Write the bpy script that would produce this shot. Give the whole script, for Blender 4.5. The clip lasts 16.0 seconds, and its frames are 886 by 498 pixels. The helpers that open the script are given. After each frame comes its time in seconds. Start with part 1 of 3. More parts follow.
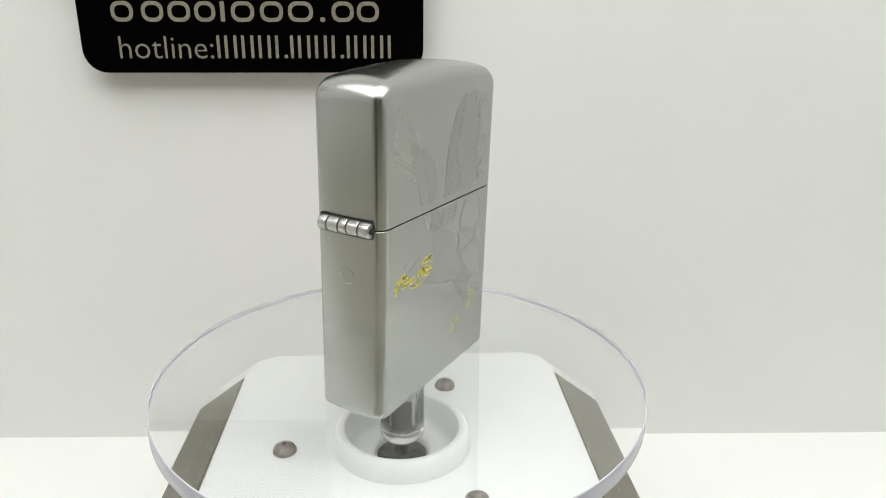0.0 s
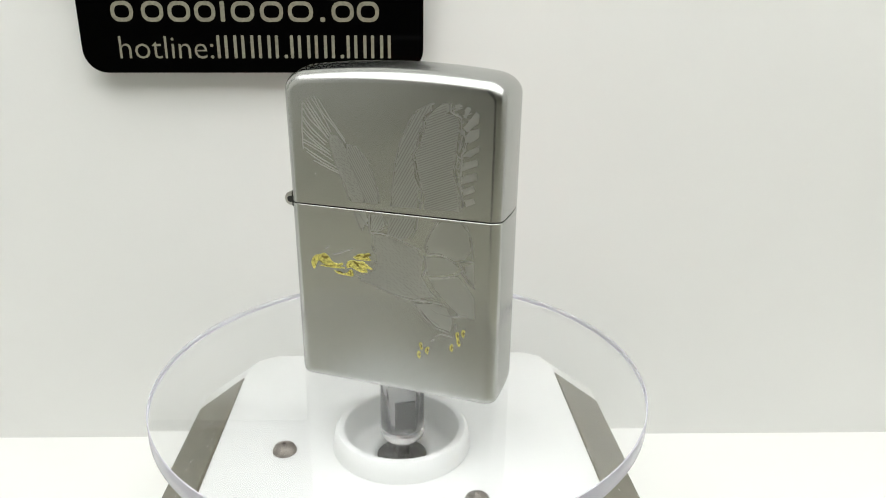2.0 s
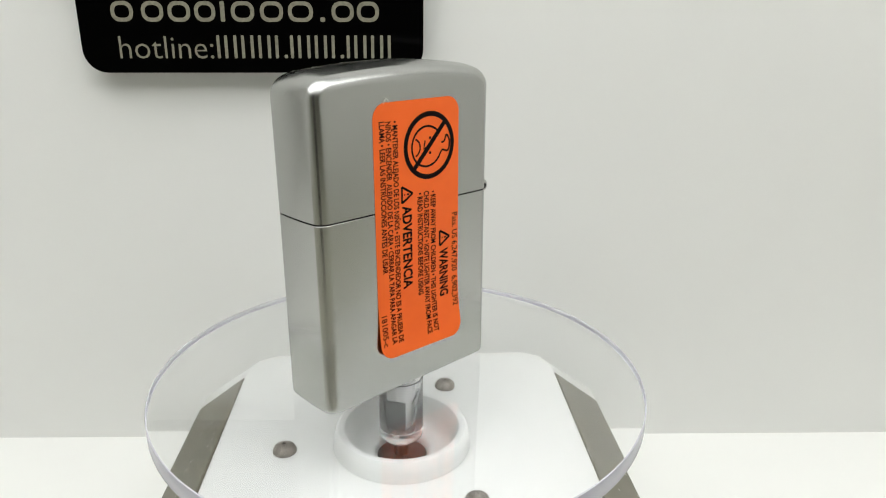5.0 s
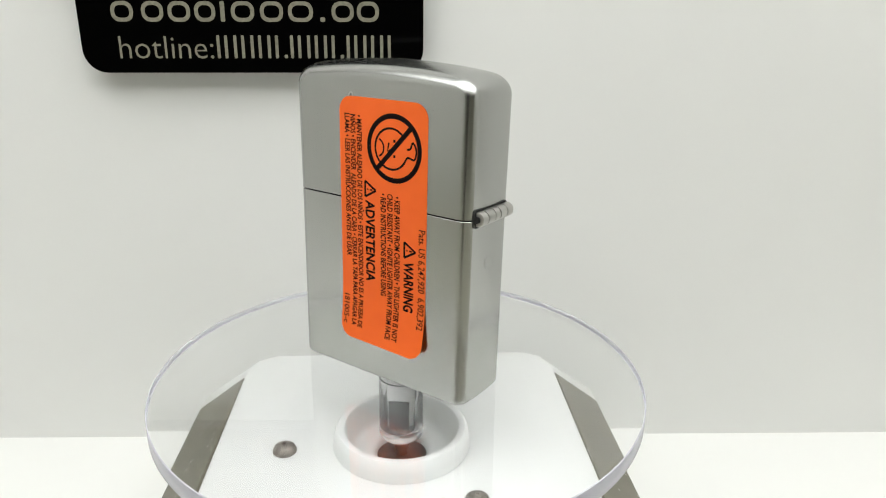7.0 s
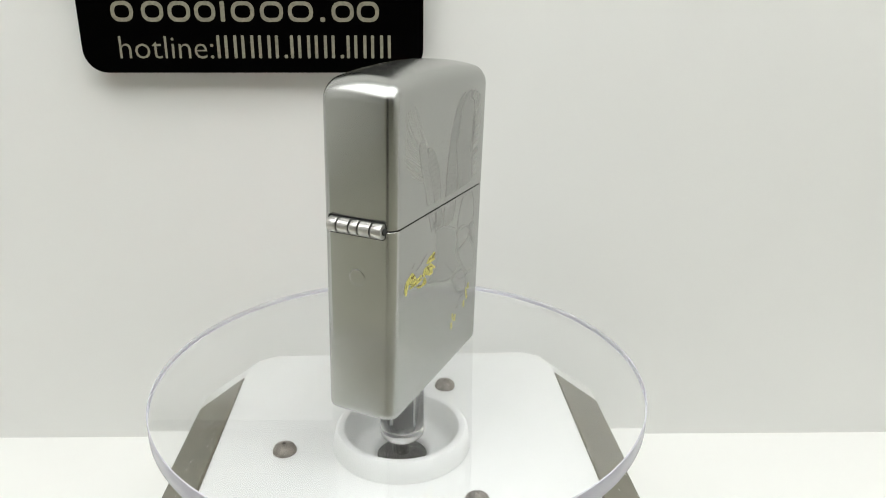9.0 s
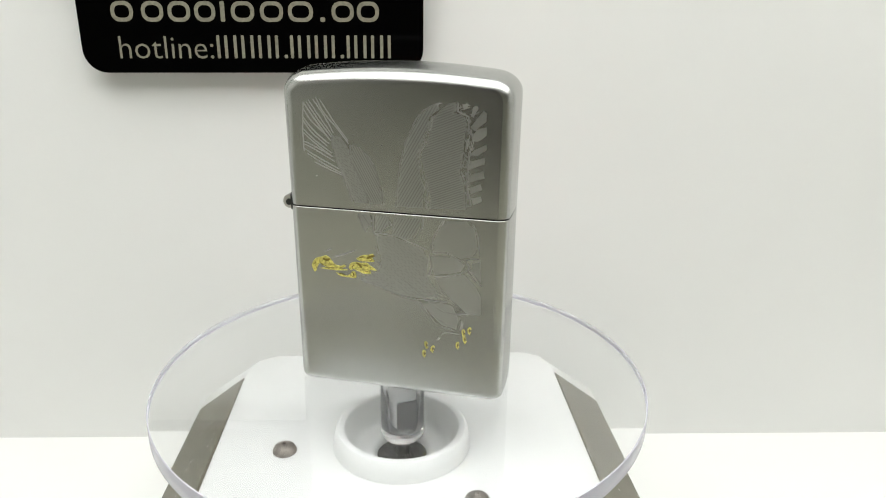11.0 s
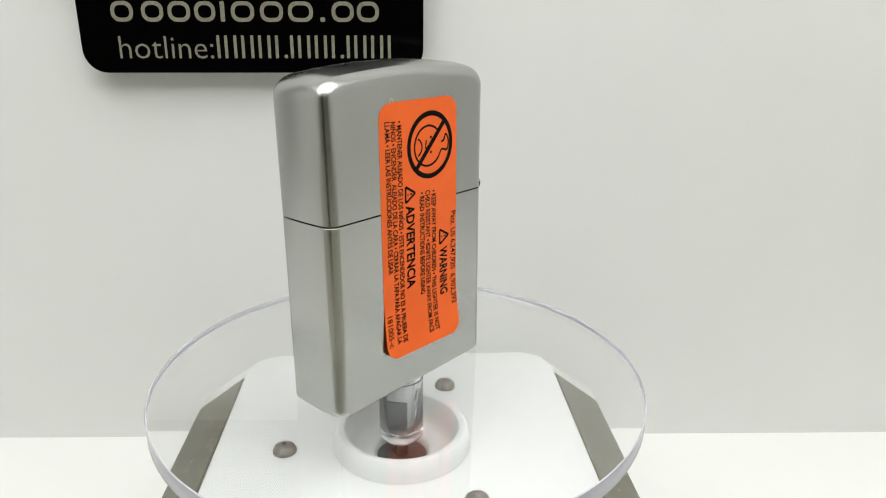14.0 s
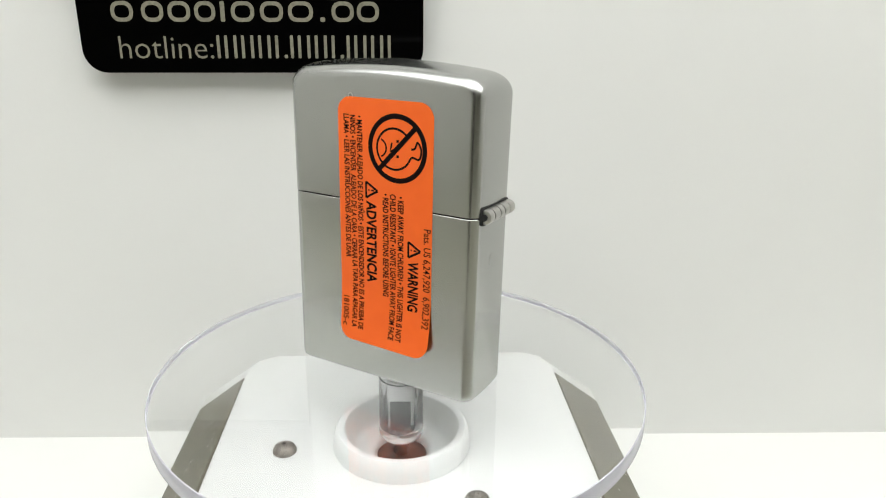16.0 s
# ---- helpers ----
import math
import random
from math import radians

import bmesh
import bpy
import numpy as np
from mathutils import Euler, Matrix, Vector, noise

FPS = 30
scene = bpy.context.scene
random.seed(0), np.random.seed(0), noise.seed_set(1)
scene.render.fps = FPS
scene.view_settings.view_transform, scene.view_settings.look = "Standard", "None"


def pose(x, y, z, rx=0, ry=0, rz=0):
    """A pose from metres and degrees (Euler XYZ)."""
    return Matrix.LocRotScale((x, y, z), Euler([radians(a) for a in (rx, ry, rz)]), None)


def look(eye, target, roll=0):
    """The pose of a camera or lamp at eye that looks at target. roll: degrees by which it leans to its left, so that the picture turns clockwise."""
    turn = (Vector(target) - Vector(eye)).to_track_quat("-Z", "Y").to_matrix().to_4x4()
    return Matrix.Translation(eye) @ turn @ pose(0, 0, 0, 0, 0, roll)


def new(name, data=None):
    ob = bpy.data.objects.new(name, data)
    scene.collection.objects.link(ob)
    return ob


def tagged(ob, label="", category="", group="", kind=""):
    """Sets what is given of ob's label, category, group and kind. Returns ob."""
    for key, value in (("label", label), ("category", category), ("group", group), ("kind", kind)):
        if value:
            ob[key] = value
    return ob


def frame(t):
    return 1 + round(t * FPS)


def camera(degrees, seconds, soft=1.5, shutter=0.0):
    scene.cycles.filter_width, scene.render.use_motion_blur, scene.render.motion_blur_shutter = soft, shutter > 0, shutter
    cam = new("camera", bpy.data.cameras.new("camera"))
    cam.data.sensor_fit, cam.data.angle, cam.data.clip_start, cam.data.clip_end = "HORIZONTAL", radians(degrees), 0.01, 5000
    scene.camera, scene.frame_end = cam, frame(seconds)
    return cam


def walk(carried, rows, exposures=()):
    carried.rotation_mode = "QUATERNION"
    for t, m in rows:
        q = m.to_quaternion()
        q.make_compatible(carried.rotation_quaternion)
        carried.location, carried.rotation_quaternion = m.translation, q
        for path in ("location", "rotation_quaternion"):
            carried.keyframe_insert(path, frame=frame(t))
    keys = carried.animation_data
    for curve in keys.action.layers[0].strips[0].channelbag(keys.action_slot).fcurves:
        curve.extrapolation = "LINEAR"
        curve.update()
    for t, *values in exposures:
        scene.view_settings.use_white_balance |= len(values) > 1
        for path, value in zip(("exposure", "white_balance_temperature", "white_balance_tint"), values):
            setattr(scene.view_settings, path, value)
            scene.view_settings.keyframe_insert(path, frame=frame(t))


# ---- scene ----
import itertools

# ================= camera =================
cam = camera(64.74, 16.0, soft=1.1)
EYE = Vector((0.0, -0.11761, 0.06485))
YAW, PITCH, ROLL = radians(3.677), radians(19.138), 0.796
AIM = EYE + Vector((math.sin(YAW) * math.cos(PITCH), math.cos(YAW) * math.cos(PITCH), -math.sin(PITCH)))
walk(cam, [(0, look(EYE, AIM, ROLL)), (16, look(EYE, AIM, ROLL))],
     exposures=[(0, -0.11), (0.5, -0.17), (1.0, 0.01), (1.5, 0.17), (2.0, -0.01), (2.5, -0.15), (3.0, -0.17), (3.5, -0.12), (4.0, -0.29), (4.4, -0.25), (5.4, -0.11), (6.5, 0.03), (7.0, -0.09),
                (8.0, -0.12), (9.0, -0.11), (10.0, 0.02), (10.8, 0.03), (11.5, -0.13), (12.0, -0.16), (12.5, -0.13), (13.0, -0.3), (13.5, -0.14), (14.0, -0.13), (14.5, -0.02), (15.0, 0.05), (15.5, 0.04), (16.0, -0.02)])

# ================= world, light =================
MM = 0.001
FLOOR_Z = -56.0          # mm; 0 is the top of the clear disc
LAMP_POWER = 3.48
ROOM_GLOW = 0.085

world = bpy.data.worlds.new("room_light")
world.use_nodes = True
bg = world.node_tree.nodes["Background"]
bg.inputs["Color"].default_value = (0.975, 0.975, 0.87, 1)
bg.inputs["Strength"].default_value = ROOM_GLOW
scene.world = world


# ================= materials =================
def mat(name, color, rough=0.5, metal=0.0, **more):
    m = bpy.data.materials.new(name)
    m.use_nodes = True
    b = m.node_tree.nodes["Principled BSDF"]
    b.inputs["Base Color"].default_value = (*color, 1)
    b.inputs["Roughness"].default_value = rough
    b.inputs["Metallic"].default_value = metal
    for key, value in more.items():
        b.inputs[key.replace("_", " ")].default_value = value
    return m


def link(m, a, out, b, inp):
    m.node_tree.links.new(a.outputs[out], b.inputs[inp])


def node(m, kind, **props):
    n = m.node_tree.nodes.new(kind)
    for key, value in props.items():
        n.inputs[key.replace("_", " ")].default_value = value
    return n


def coords(m, scale=(1, 1, 1)):
    tc, mp = node(m, "ShaderNodeTexCoord"), node(m, "ShaderNodeMapping")
    mp.inputs["Scale"].default_value = scale
    link(m, tc, "Object", mp, "Vector")
    return mp


def mottled(m, color, amount, scale, detail=4.0, stretch=(1, 1, 1)):
    """Colour that wanders by amount at the given scale (per metre)."""
    b = m.node_tree.nodes["Principled BSDF"]
    mp = coords(m, stretch)
    n = node(m, "ShaderNodeTexNoise", Scale=scale, Detail=detail)
    link(m, mp, "Vector", n, "Vector")
    ramp = node(m, "ShaderNodeValToRGB")
    ramp.color_ramp.elements[0].position, ramp.color_ramp.elements[1].position = 0.3, 0.7
    ramp.color_ramp.elements[0].color = (*[c * (1 - amount) for c in color], 1)
    ramp.color_ramp.elements[1].color = (*[min(1, c * (1 + amount)) for c in color], 1)
    link(m, n, "Fac", ramp, "Fac")
    link(m, ramp, "Color", b, "Base Color")
    return m


def relief(m, scale, strength, distance, stretch=(1, 1, 1), detail=3.0):
    b = m.node_tree.nodes["Principled BSDF"]
    mp = coords(m, stretch)
    n = node(m, "ShaderNodeTexNoise", Scale=scale, Detail=detail)
    link(m, mp, "Vector", n, "Vector")
    bump = node(m, "ShaderNodeBump", Strength=strength, Distance=distance)
    link(m, n, "Fac", bump, "Height")
    link(m, bump, "Normal", b, "Normal")
    return m


def rough_range(m, low, high, scale, stretch=(1, 1, 1)):
    b = m.node_tree.nodes["Principled BSDF"]
    mp = coords(m, stretch)
    n = node(m, "ShaderNodeTexNoise", Scale=scale, Detail=5.0)
    link(m, mp, "Vector", n, "Vector")
    r = node(m, "ShaderNodeMapRange")
    r.inputs["To Min"].default_value, r.inputs["To Max"].default_value = low, high
    link(m, n, "Fac", r, "Value")
    link(m, r, "Result", b, "Roughness")
    return m


STEEL = (0.443, 0.447, 0.432)
M_STEEL = mat("satin_chrome", STEEL, 0.33, 1.0)
mottled(M_STEEL, STEEL, 0.05, 6000, 2.0)
rough_range(M_STEEL, 0.22, 0.28, 160)
relief(M_STEEL, 9000, 0.08, 0.00002)
M_POLISHED = mat("polished_steel", (0.50, 0.49, 0.47), 0.2, 1.0)
rough_range(M_POLISHED, 0.24, 0.4, 900)
M_SEAM = mat("dark_parts_and_slot_shade", (0.02, 0.02, 0.019), 0.6, 0.3)
mottled(M_SEAM, (0.02, 0.02, 0.019), 0.3, 700)
M_FIELD = mat("engraved_matt", (0.458, 0.462, 0.447), 0.4, 1.0)
rough_range(M_FIELD, 0.29, 0.38, 1800)
relief(M_FIELD, 5000, 0.15, 0.00003)
# three steel tones that paint light and shade on the engraved strokes
M_CUT_LIGHT = mat("engraved_painted_light", (0.47, 0.468, 0.45), 0.45, 1.0)
rough_range(M_CUT_LIGHT, 0.38, 0.52, 2500)
M_CUT_SHADE = mat("engraved_painted_shade", (0.345, 0.345, 0.332), 0.36, 1.0)
rough_range(M_CUT_SHADE, 0.3, 0.45, 2500)
M_GROOVE_SHADE = mat("engraved_groove_shade", (0.39, 0.388, 0.375), 0.42, 1.0)
rough_range(M_GROOVE_SHADE, 0.3, 0.5, 2500)
M_GILT = mat("gilt_enamel", (0.80, 0.74, 0.24), 0.36, 0.5)
mottled(M_GILT, (0.66, 0.60, 0.17), 0.5, 2200)
relief(M_GILT, 2600, 0.9, 0.00015)
M_GILT_DARK = mat("gilt_shadow_line", (0.22, 0.17, 0.03), 0.5, 0.4)
ORANGE = (1.0, 0.15, 0.016)
M_ORANGE = mat("orange_label_paper", ORANGE, 0.45, 0.0, Specular_IOR_Level=0.32)
mottled(M_ORANGE, ORANGE, 0.04, 300)
relief(M_ORANGE, 3500, 0.08, 0.00005)
M_INK = mat("label_ink", (0.006, 0.002, 0.002), 0.6, 0.0, Specular_IOR_Level=0.1)
M_WALL = mat("white_panel", (0.78, 0.78, 0.755), 0.6)
mottled(M_WALL, (0.78, 0.78, 0.755), 0.012, 14, 3.0)
relief(M_WALL, 900, 0.05, 0.0002)
M_FLOOR = mat("white_floor_board", (0.86, 0.86, 0.83), 0.45)
mottled(M_FLOOR, (0.86, 0.86, 0.83), 0.01, 20)
M_PLASTIC = mat("white_plastic", (0.765, 0.77, 0.75), 0.38, 0.0, Subsurface_Weight=0.45, Subsurface_Radius=(1, 1, 1), Subsurface_Scale=0.0035)
mottled(M_PLASTIC, (0.765, 0.77, 0.75), 0.015, 60)
relief(M_PLASTIC, 2200, 0.05, 0.0001)
M_SOLAR = mat("solar_cell", (0.128, 0.117, 0.084), 0.4, 0.0)
mottled(M_SOLAR, (0.128, 0.117, 0.084), 0.12, 120)


def dusted(m, scale, size):
    """Pale specks of dust scattered over a dark surface."""
    b = m.node_tree.nodes["Principled BSDF"]
    cells = node(m, "ShaderNodeTexVoronoi", Scale=scale)
    link(m, coords(m), "Vector", cells, "Vector")
    speck = node(m, "ShaderNodeMapRange")
    speck.inputs["From Min"].default_value, speck.inputs["From Max"].default_value = size, size * 0.45
    link(m, cells, "Distance", speck, "Value")
    # only some of the cells hold a speck
    some = node(m, "ShaderNodeMath")
    some.operation = 'GREATER_THAN'
    some.inputs[1].default_value = 0.55
    link(m, cells, "Color", some, 0)
    both = node(m, "ShaderNodeMath")
    both.operation = 'MULTIPLY'
    link(m, speck, "Result", both, 0)
    link(m, some, "Value", both, 1)
    mixed = node(m, "ShaderNodeMixRGB")
    mixed.inputs["Color2"].default_value = (0.55, 0.54, 0.50, 1)
    link(m, both, "Value", mixed, "Fac")
    m.node_tree.links.new(b.inputs["Base Color"].links[0].from_socket, mixed.inputs["Color1"])
    link(m, mixed, "Color", b, "Base Color")


dusted(M_SOLAR, 520.0, 0.2)
M_SCREW = mat("dull_screw", (0.30, 0.27, 0.245), 0.42, 0.9)
mottled(M_SCREW, (0.30, 0.27, 0.245), 0.25, 900)
dusted(M_SCREW, 1800.0, 0.22)
M_CLEAR = mat("clear_acrylic", (0.985, 0.99, 0.995), 0.24, 0.0, IOR=1.49, Transmission_Weight=1.0)
rough_range(M_CLEAR, 0.015, 0.035, 200)
# lilac, half-opaque rim paints the light gathered in the acrylic edge
M_RIM_GLOW = mat("acrylic_rim_glow", (0.86, 0.85, 0.96), 0.22, 0.0, IOR=1.49, Transmission_Weight=0.5)
M_SPINDLE = mat("translucent_plastic", (0.97, 0.97, 0.98), 0.03, 0.0, IOR=1.49, Transmission_Weight=0.95)
rough_range(M_SPINDLE, 0.01, 0.05, 500)
M_FLAT = mat("dark_shaft_flat", (0.035, 0.034, 0.036), 0.35, 0.0, Specular_IOR_Level=0.15)
mottled(M_FLAT, (0.035, 0.034, 0.036), 0.4, 900)
M_SHAFT = mat("dark_shaft", (0.045, 0.043, 0.04), 0.3, 0.0)
mottled(M_SHAFT, (0.045, 0.043, 0.04), 0.4, 1500)
dusted(M_FLAT, 1500.0, 0.2)
dusted(M_SHAFT, 1500.0, 0.2)
M_BLACK = mat("black_gloss_acrylic", (0.001, 0.001, 0.001), 0.06, 0.0, Specular_IOR_Level=0.03)
M_LETTER = mat("champagne_lettering", (0.245, 0.232, 0.175), 0.5, 0.2)
mottled(M_LETTER, (0.245, 0.232, 0.175), 0.2, 1500)
# pale paint, raised to lighten the steel's view of the room
M_UNSEEN_ROOM = mat("unseen_room_paint", (0.62, 0.595, 0.485), 0.8)
mottled(M_UNSEEN_ROOM, (0.62, 0.595, 0.485), 0.04, 4)
# tone set so the unseen surfaces brighten what the steel mirrors
M_UNSEEN_PALE = mat("unseen_pale_laminate", (0.43, 0.418, 0.34), 0.5)
mottled(M_UNSEEN_PALE, (0.43, 0.418, 0.34), 0.05, 30)
M_LAMP = mat("lamp_diffuser", (0.9, 0.9, 0.9), 0.5)
M_LAMP.node_tree.nodes["Principled BSDF"].inputs["Emission Color"].default_value = (0.972, 0.985, 0.98, 1)
M_LAMP.node_tree.nodes["Principled BSDF"].inputs["Emission Strength"].default_value = LAMP_POWER
# black of the unseen plate that darkens the steel's reflection
M_REFLECTED_BLACK = mat("reflected_black_plate", (0.055, 0.05, 0.042), 0.5)
mottled(M_REFLECTED_BLACK, (0.055, 0.05, 0.042), 0.2, 60)
M_ALU = mat("lamp_frame_metal", (0.7, 0.7, 0.7), 0.4, 1.0)
M_DUST = mat("pale_lint", (0.6, 0.59, 0.55), 0.8)


# ================= mesh helpers (millimetres) =================
def part(name, bm, material, parent=None, label="", smooth=True, weighted=False):
    """One mesh object out of a bmesh in millimetres."""
    bmesh.ops.recalc_face_normals(bm, faces=bm.faces[:])
    bmesh.ops.scale(bm, vec=(MM, MM, MM), verts=bm.verts[:])
    me = bpy.data.meshes.new(name)
    bm.to_mesh(me)
    bm.free()
    if material:
        me.materials.append(material)
    if smooth:
        me.set_sharp_from_angle(angle=radians(38))
    for p in me.polygons:
        p.use_smooth = smooth and (weighted or len(p.vertices) <= 4)
    ob = new(name, me)
    if weighted:
        m = ob.modifiers.new("flat_faces", 'WEIGHTED_NORMAL')
        m.mode = 'FACE_AREA'
        m.weight = 80
        m.keep_sharp = True
    if parent:
        ob.parent = parent
    if label:
        tagged(ob, label)
    return ob


def thing(name, x, y, z, label, category, rz=0.0):
    ob = new(name)
    ob.empty_display_size = 0.01
    ob.matrix_basis = pose(x * MM, y * MM, z * MM, 0, 0, rz)
    return tagged(ob, label, category)


def rounded(hx, hy, r, n=6):
    """Outline of a rounded rectangle, anticlockwise."""
    out = []
    for sx, sy, a0 in ((1, 1, 0), (-1, 1, 90), (-1, -1, 180), (1, -1, 270)):
        for k in range(n + 1):
            a = radians(a0 + 90 * k / n)
            out.append((sx * (hx - r) + r * math.cos(a), sy * (hy - r) + r * math.sin(a)))
    return out


def cased(hx, hy, r, n=8):
    """Outline of the case: rounded corners, the narrow sides slightly bowed."""
    out = []
    for x, y in rounded(hx, hy, r, n):
        out.append((x, y))
    half = len(out) // 2
    mids = [(hy - r) * (1 - k / 4) for k in range(1, 8)]
    left = [(-hx, y) for y in mids]
    right = [(hx, -y) for y in mids]
    out = out[:half] + left + out[half:] + right

    def bow(x, y):
        return x + math.copysign(BOW * max(0.0, 1 - (y / hy) ** 2), x) * max(0.0, (abs(x) - hx + r) / r)
    return [(bow(x, y), y) for x, y in out]


def rounded_even(hx, hy, r, n=72):
    """The same outline, with points at even angles."""
    out = []
    for k in range(n):
        c, s = math.cos(2 * math.pi * k / n), math.sin(2 * math.pi * k / n)
        lo, hi = 0.0, hx + hy
        for _ in range(40):
            mid = (lo + hi) / 2
            dx, dy = max(0.0, abs(c * mid) - (hx - r)), max(0.0, abs(s * mid) - (hy - r))
            if math.hypot(dx, dy) > r:
                hi = mid
            else:
                lo = mid
        out.append((c * lo, s * lo))
    return out


def loft(bm, rings, cap_start=True, cap_end=True, closed=True):
    rows = [[bm.verts.new(p) for p in ring] for ring in rings]
    n = len(rows[0])
    for a, b in zip(rows, rows[1:]):
        for i in range(n if closed else n - 1):
            j = (i + 1) % n
            bm.faces.new((a[i], a[j], b[j], b[i]))
    if cap_start:
        bm.faces.new(rows[0][::-1])
    if cap_end:
        bm.faces.new(rows[-1])
    return rows


def lathe(bm, profile, n=48, cx=0.0, cy=0.0, caps=True):
    """Turns (radius, z) rows round a vertical axis."""
    rings = [[(cx + r * math.cos(2 * math.pi * k / n), cy + r * math.sin(2 * math.pi * k / n), z) for k in range(n)] for r, z in profile]
    loft(bm, rings, caps, caps)


def slab(bm, outline, z0, z1, edge=0.0, to=None):
    """A flat plate with softened edges; to(x, y, z) places its points."""
    to = to or (lambda x, y, z: (x, y, z))
    cx, cy = sum(p[0] for p in outline) / len(outline), sum(p[1] for p in outline) / len(outline)

    def inset(d):
        res = []
        for x, y in outline:
            k = math.hypot(x - cx, y - cy)
            res.append((x - d * (x - cx) / k, y - d * (y - cy) / k))
        return res
    rows = []
    for d, z in ((edge, z0), (edge * 0.3, z0 + edge * 0.3), (0, z0 + edge), (0, z1 - edge), (edge * 0.3, z1 - edge * 0.3), (edge, z1)):
        rows.append([to(x, y, z) for x, y in inset(d)])
    loft(bm, rows if edge else [rows[0], rows[-1]])


def box(bm, x0, x1, y0, y1, z0, z1, edge=0.0):
    slab(bm, [(x1, y1), (x0, y1), (x0, y0), (x1, y0)], z0, z1, edge)


def smooth_line(points, step=5):
    """A Catmull-Rom line through a few points."""
    if len(points) < 3:
        return points
    p = [points[0], *points, points[-1]]
    out = []
    for a, b, c, d in zip(p, p[1:], p[2:], p[3:]):
        for k in range(step):
            t = k / step
            out.append(tuple(0.5 * (2 * b[i] + (c[i] - a[i]) * t + (2 * a[i] - 5 * b[i] + 4 * c[i] - d[i]) * t * t + (3 * b[i] - a[i] - 3 * c[i] + d[i]) * t ** 3) for i in (0, 1)))
    return out + [points[-1]]


def ribbon(bm, line, width, to, taper=True, height=0.04):
    """A low ridge along a flat line; to(u, v, h) places its points."""
    rows = []
    for i, (x, z) in enumerate(line):
        a, b = line[max(0, i - 1)], line[min(len(line) - 1, i + 1)]
        dx, dz = b[0] - a[0], b[1] - a[1]
        k = math.hypot(dx, dz) or 1.0
        w = width / 2 * (1.0 if not taper else 0.45 + 0.55 * math.sin(math.pi * (0.12 + 0.76 * i / max(1, len(line) - 1))))
        nx, nz = -dz / k * w, dx / k * w
        rows.append([bm.verts.new(to(x + nx, z + nz, 0.004)), bm.verts.new(to(x, z, height)), bm.verts.new(to(x - nx, z - nz, 0.004))])
    for a, b in zip(rows, rows[1:]):
        for i in (0, 1):
            bm.faces.new((a[i], a[i + 1], b[i + 1], b[i]))


def cut_by_hand(line, wander, gaps=0.12):
    """Pieces of a line that wander a little and break off here and there."""
    pieces, run = [], []
    for k, (x, z) in enumerate(line):
        run.append((x + random.uniform(-wander, wander), z + random.uniform(-wander, wander)))
        if len(run) > 3 and random.random() < gaps:
            pieces.append(run)
            run = []
    if len(run) > 1:
        pieces.append(run)
    return pieces


def scallops(line, size):
    """Feather tips hung along a line."""
    out = []
    for (x0, z0), (x1, z1) in zip(line, line[1:]):
        n = max(1, int(math.hypot(x1 - x0, z1 - z0) / size))
        for k in range(n):
            x, z = x0 + (x1 - x0) * (k + 0.5) / n, z0 + (z1 - z0) * (k + 0.5) / n
            w = size * random.uniform(0.35, 0.6)
            out.append([(x - w * 0.6, z + w), (x - w * 0.1, z + w * 0.1), (x + w * 0.6, z - w * 0.35), (x + w * 0.7, z + w * 0.4)])
    return out


def inside(x, y, poly):
    hit = False
    for (x0, y0), (x1, y1) in zip(poly, poly[1:] + poly[:1]):
        if (y0 > y) != (y1 > y) and x < (x1 - x0) * (y - y0) / (y1 - y0) + x0:
            hit = not hit
    return hit


def letters(text, length, height, bold=0.0):
    """A bmesh of flat lettering, lower left corner at the origin, as long and as high as given (mm)."""
    cu = bpy.data.curves.new("lettering", "FONT")
    cu.body, cu.size, cu.offset, cu.resolution_u = text, 1.0, bold, 3
    ob = new("lettering", cu)
    me = bpy.data.meshes.new_from_object(ob.evaluated_get(bpy.context.evaluated_depsgraph_get()))
    bpy.data.objects.remove(ob)
    bpy.data.curves.remove(cu)
    bm = bmesh.new()
    bm.from_mesh(me)
    bpy.data.meshes.remove(me)
    xs = [v.co.x for v in bm.verts]
    x0, x1 = min(xs), max(xs)
    for v in bm.verts:
        v.co.x = (v.co.x - x0) * length / (x1 - x0)
        v.co.y *= height / 0.72
    return bm


# ================= the booth =================
WALL_TURN = -1.673      # degrees
WALL_Y = 61.28


def wall_at(u, d, z):
    """A point u along the back wall, d in front of it."""
    c, s = math.cos(radians(WALL_TURN)), math.sin(radians(WALL_TURN))
    return (u * c + d * s, WALL_Y + u * s - d * c, z)


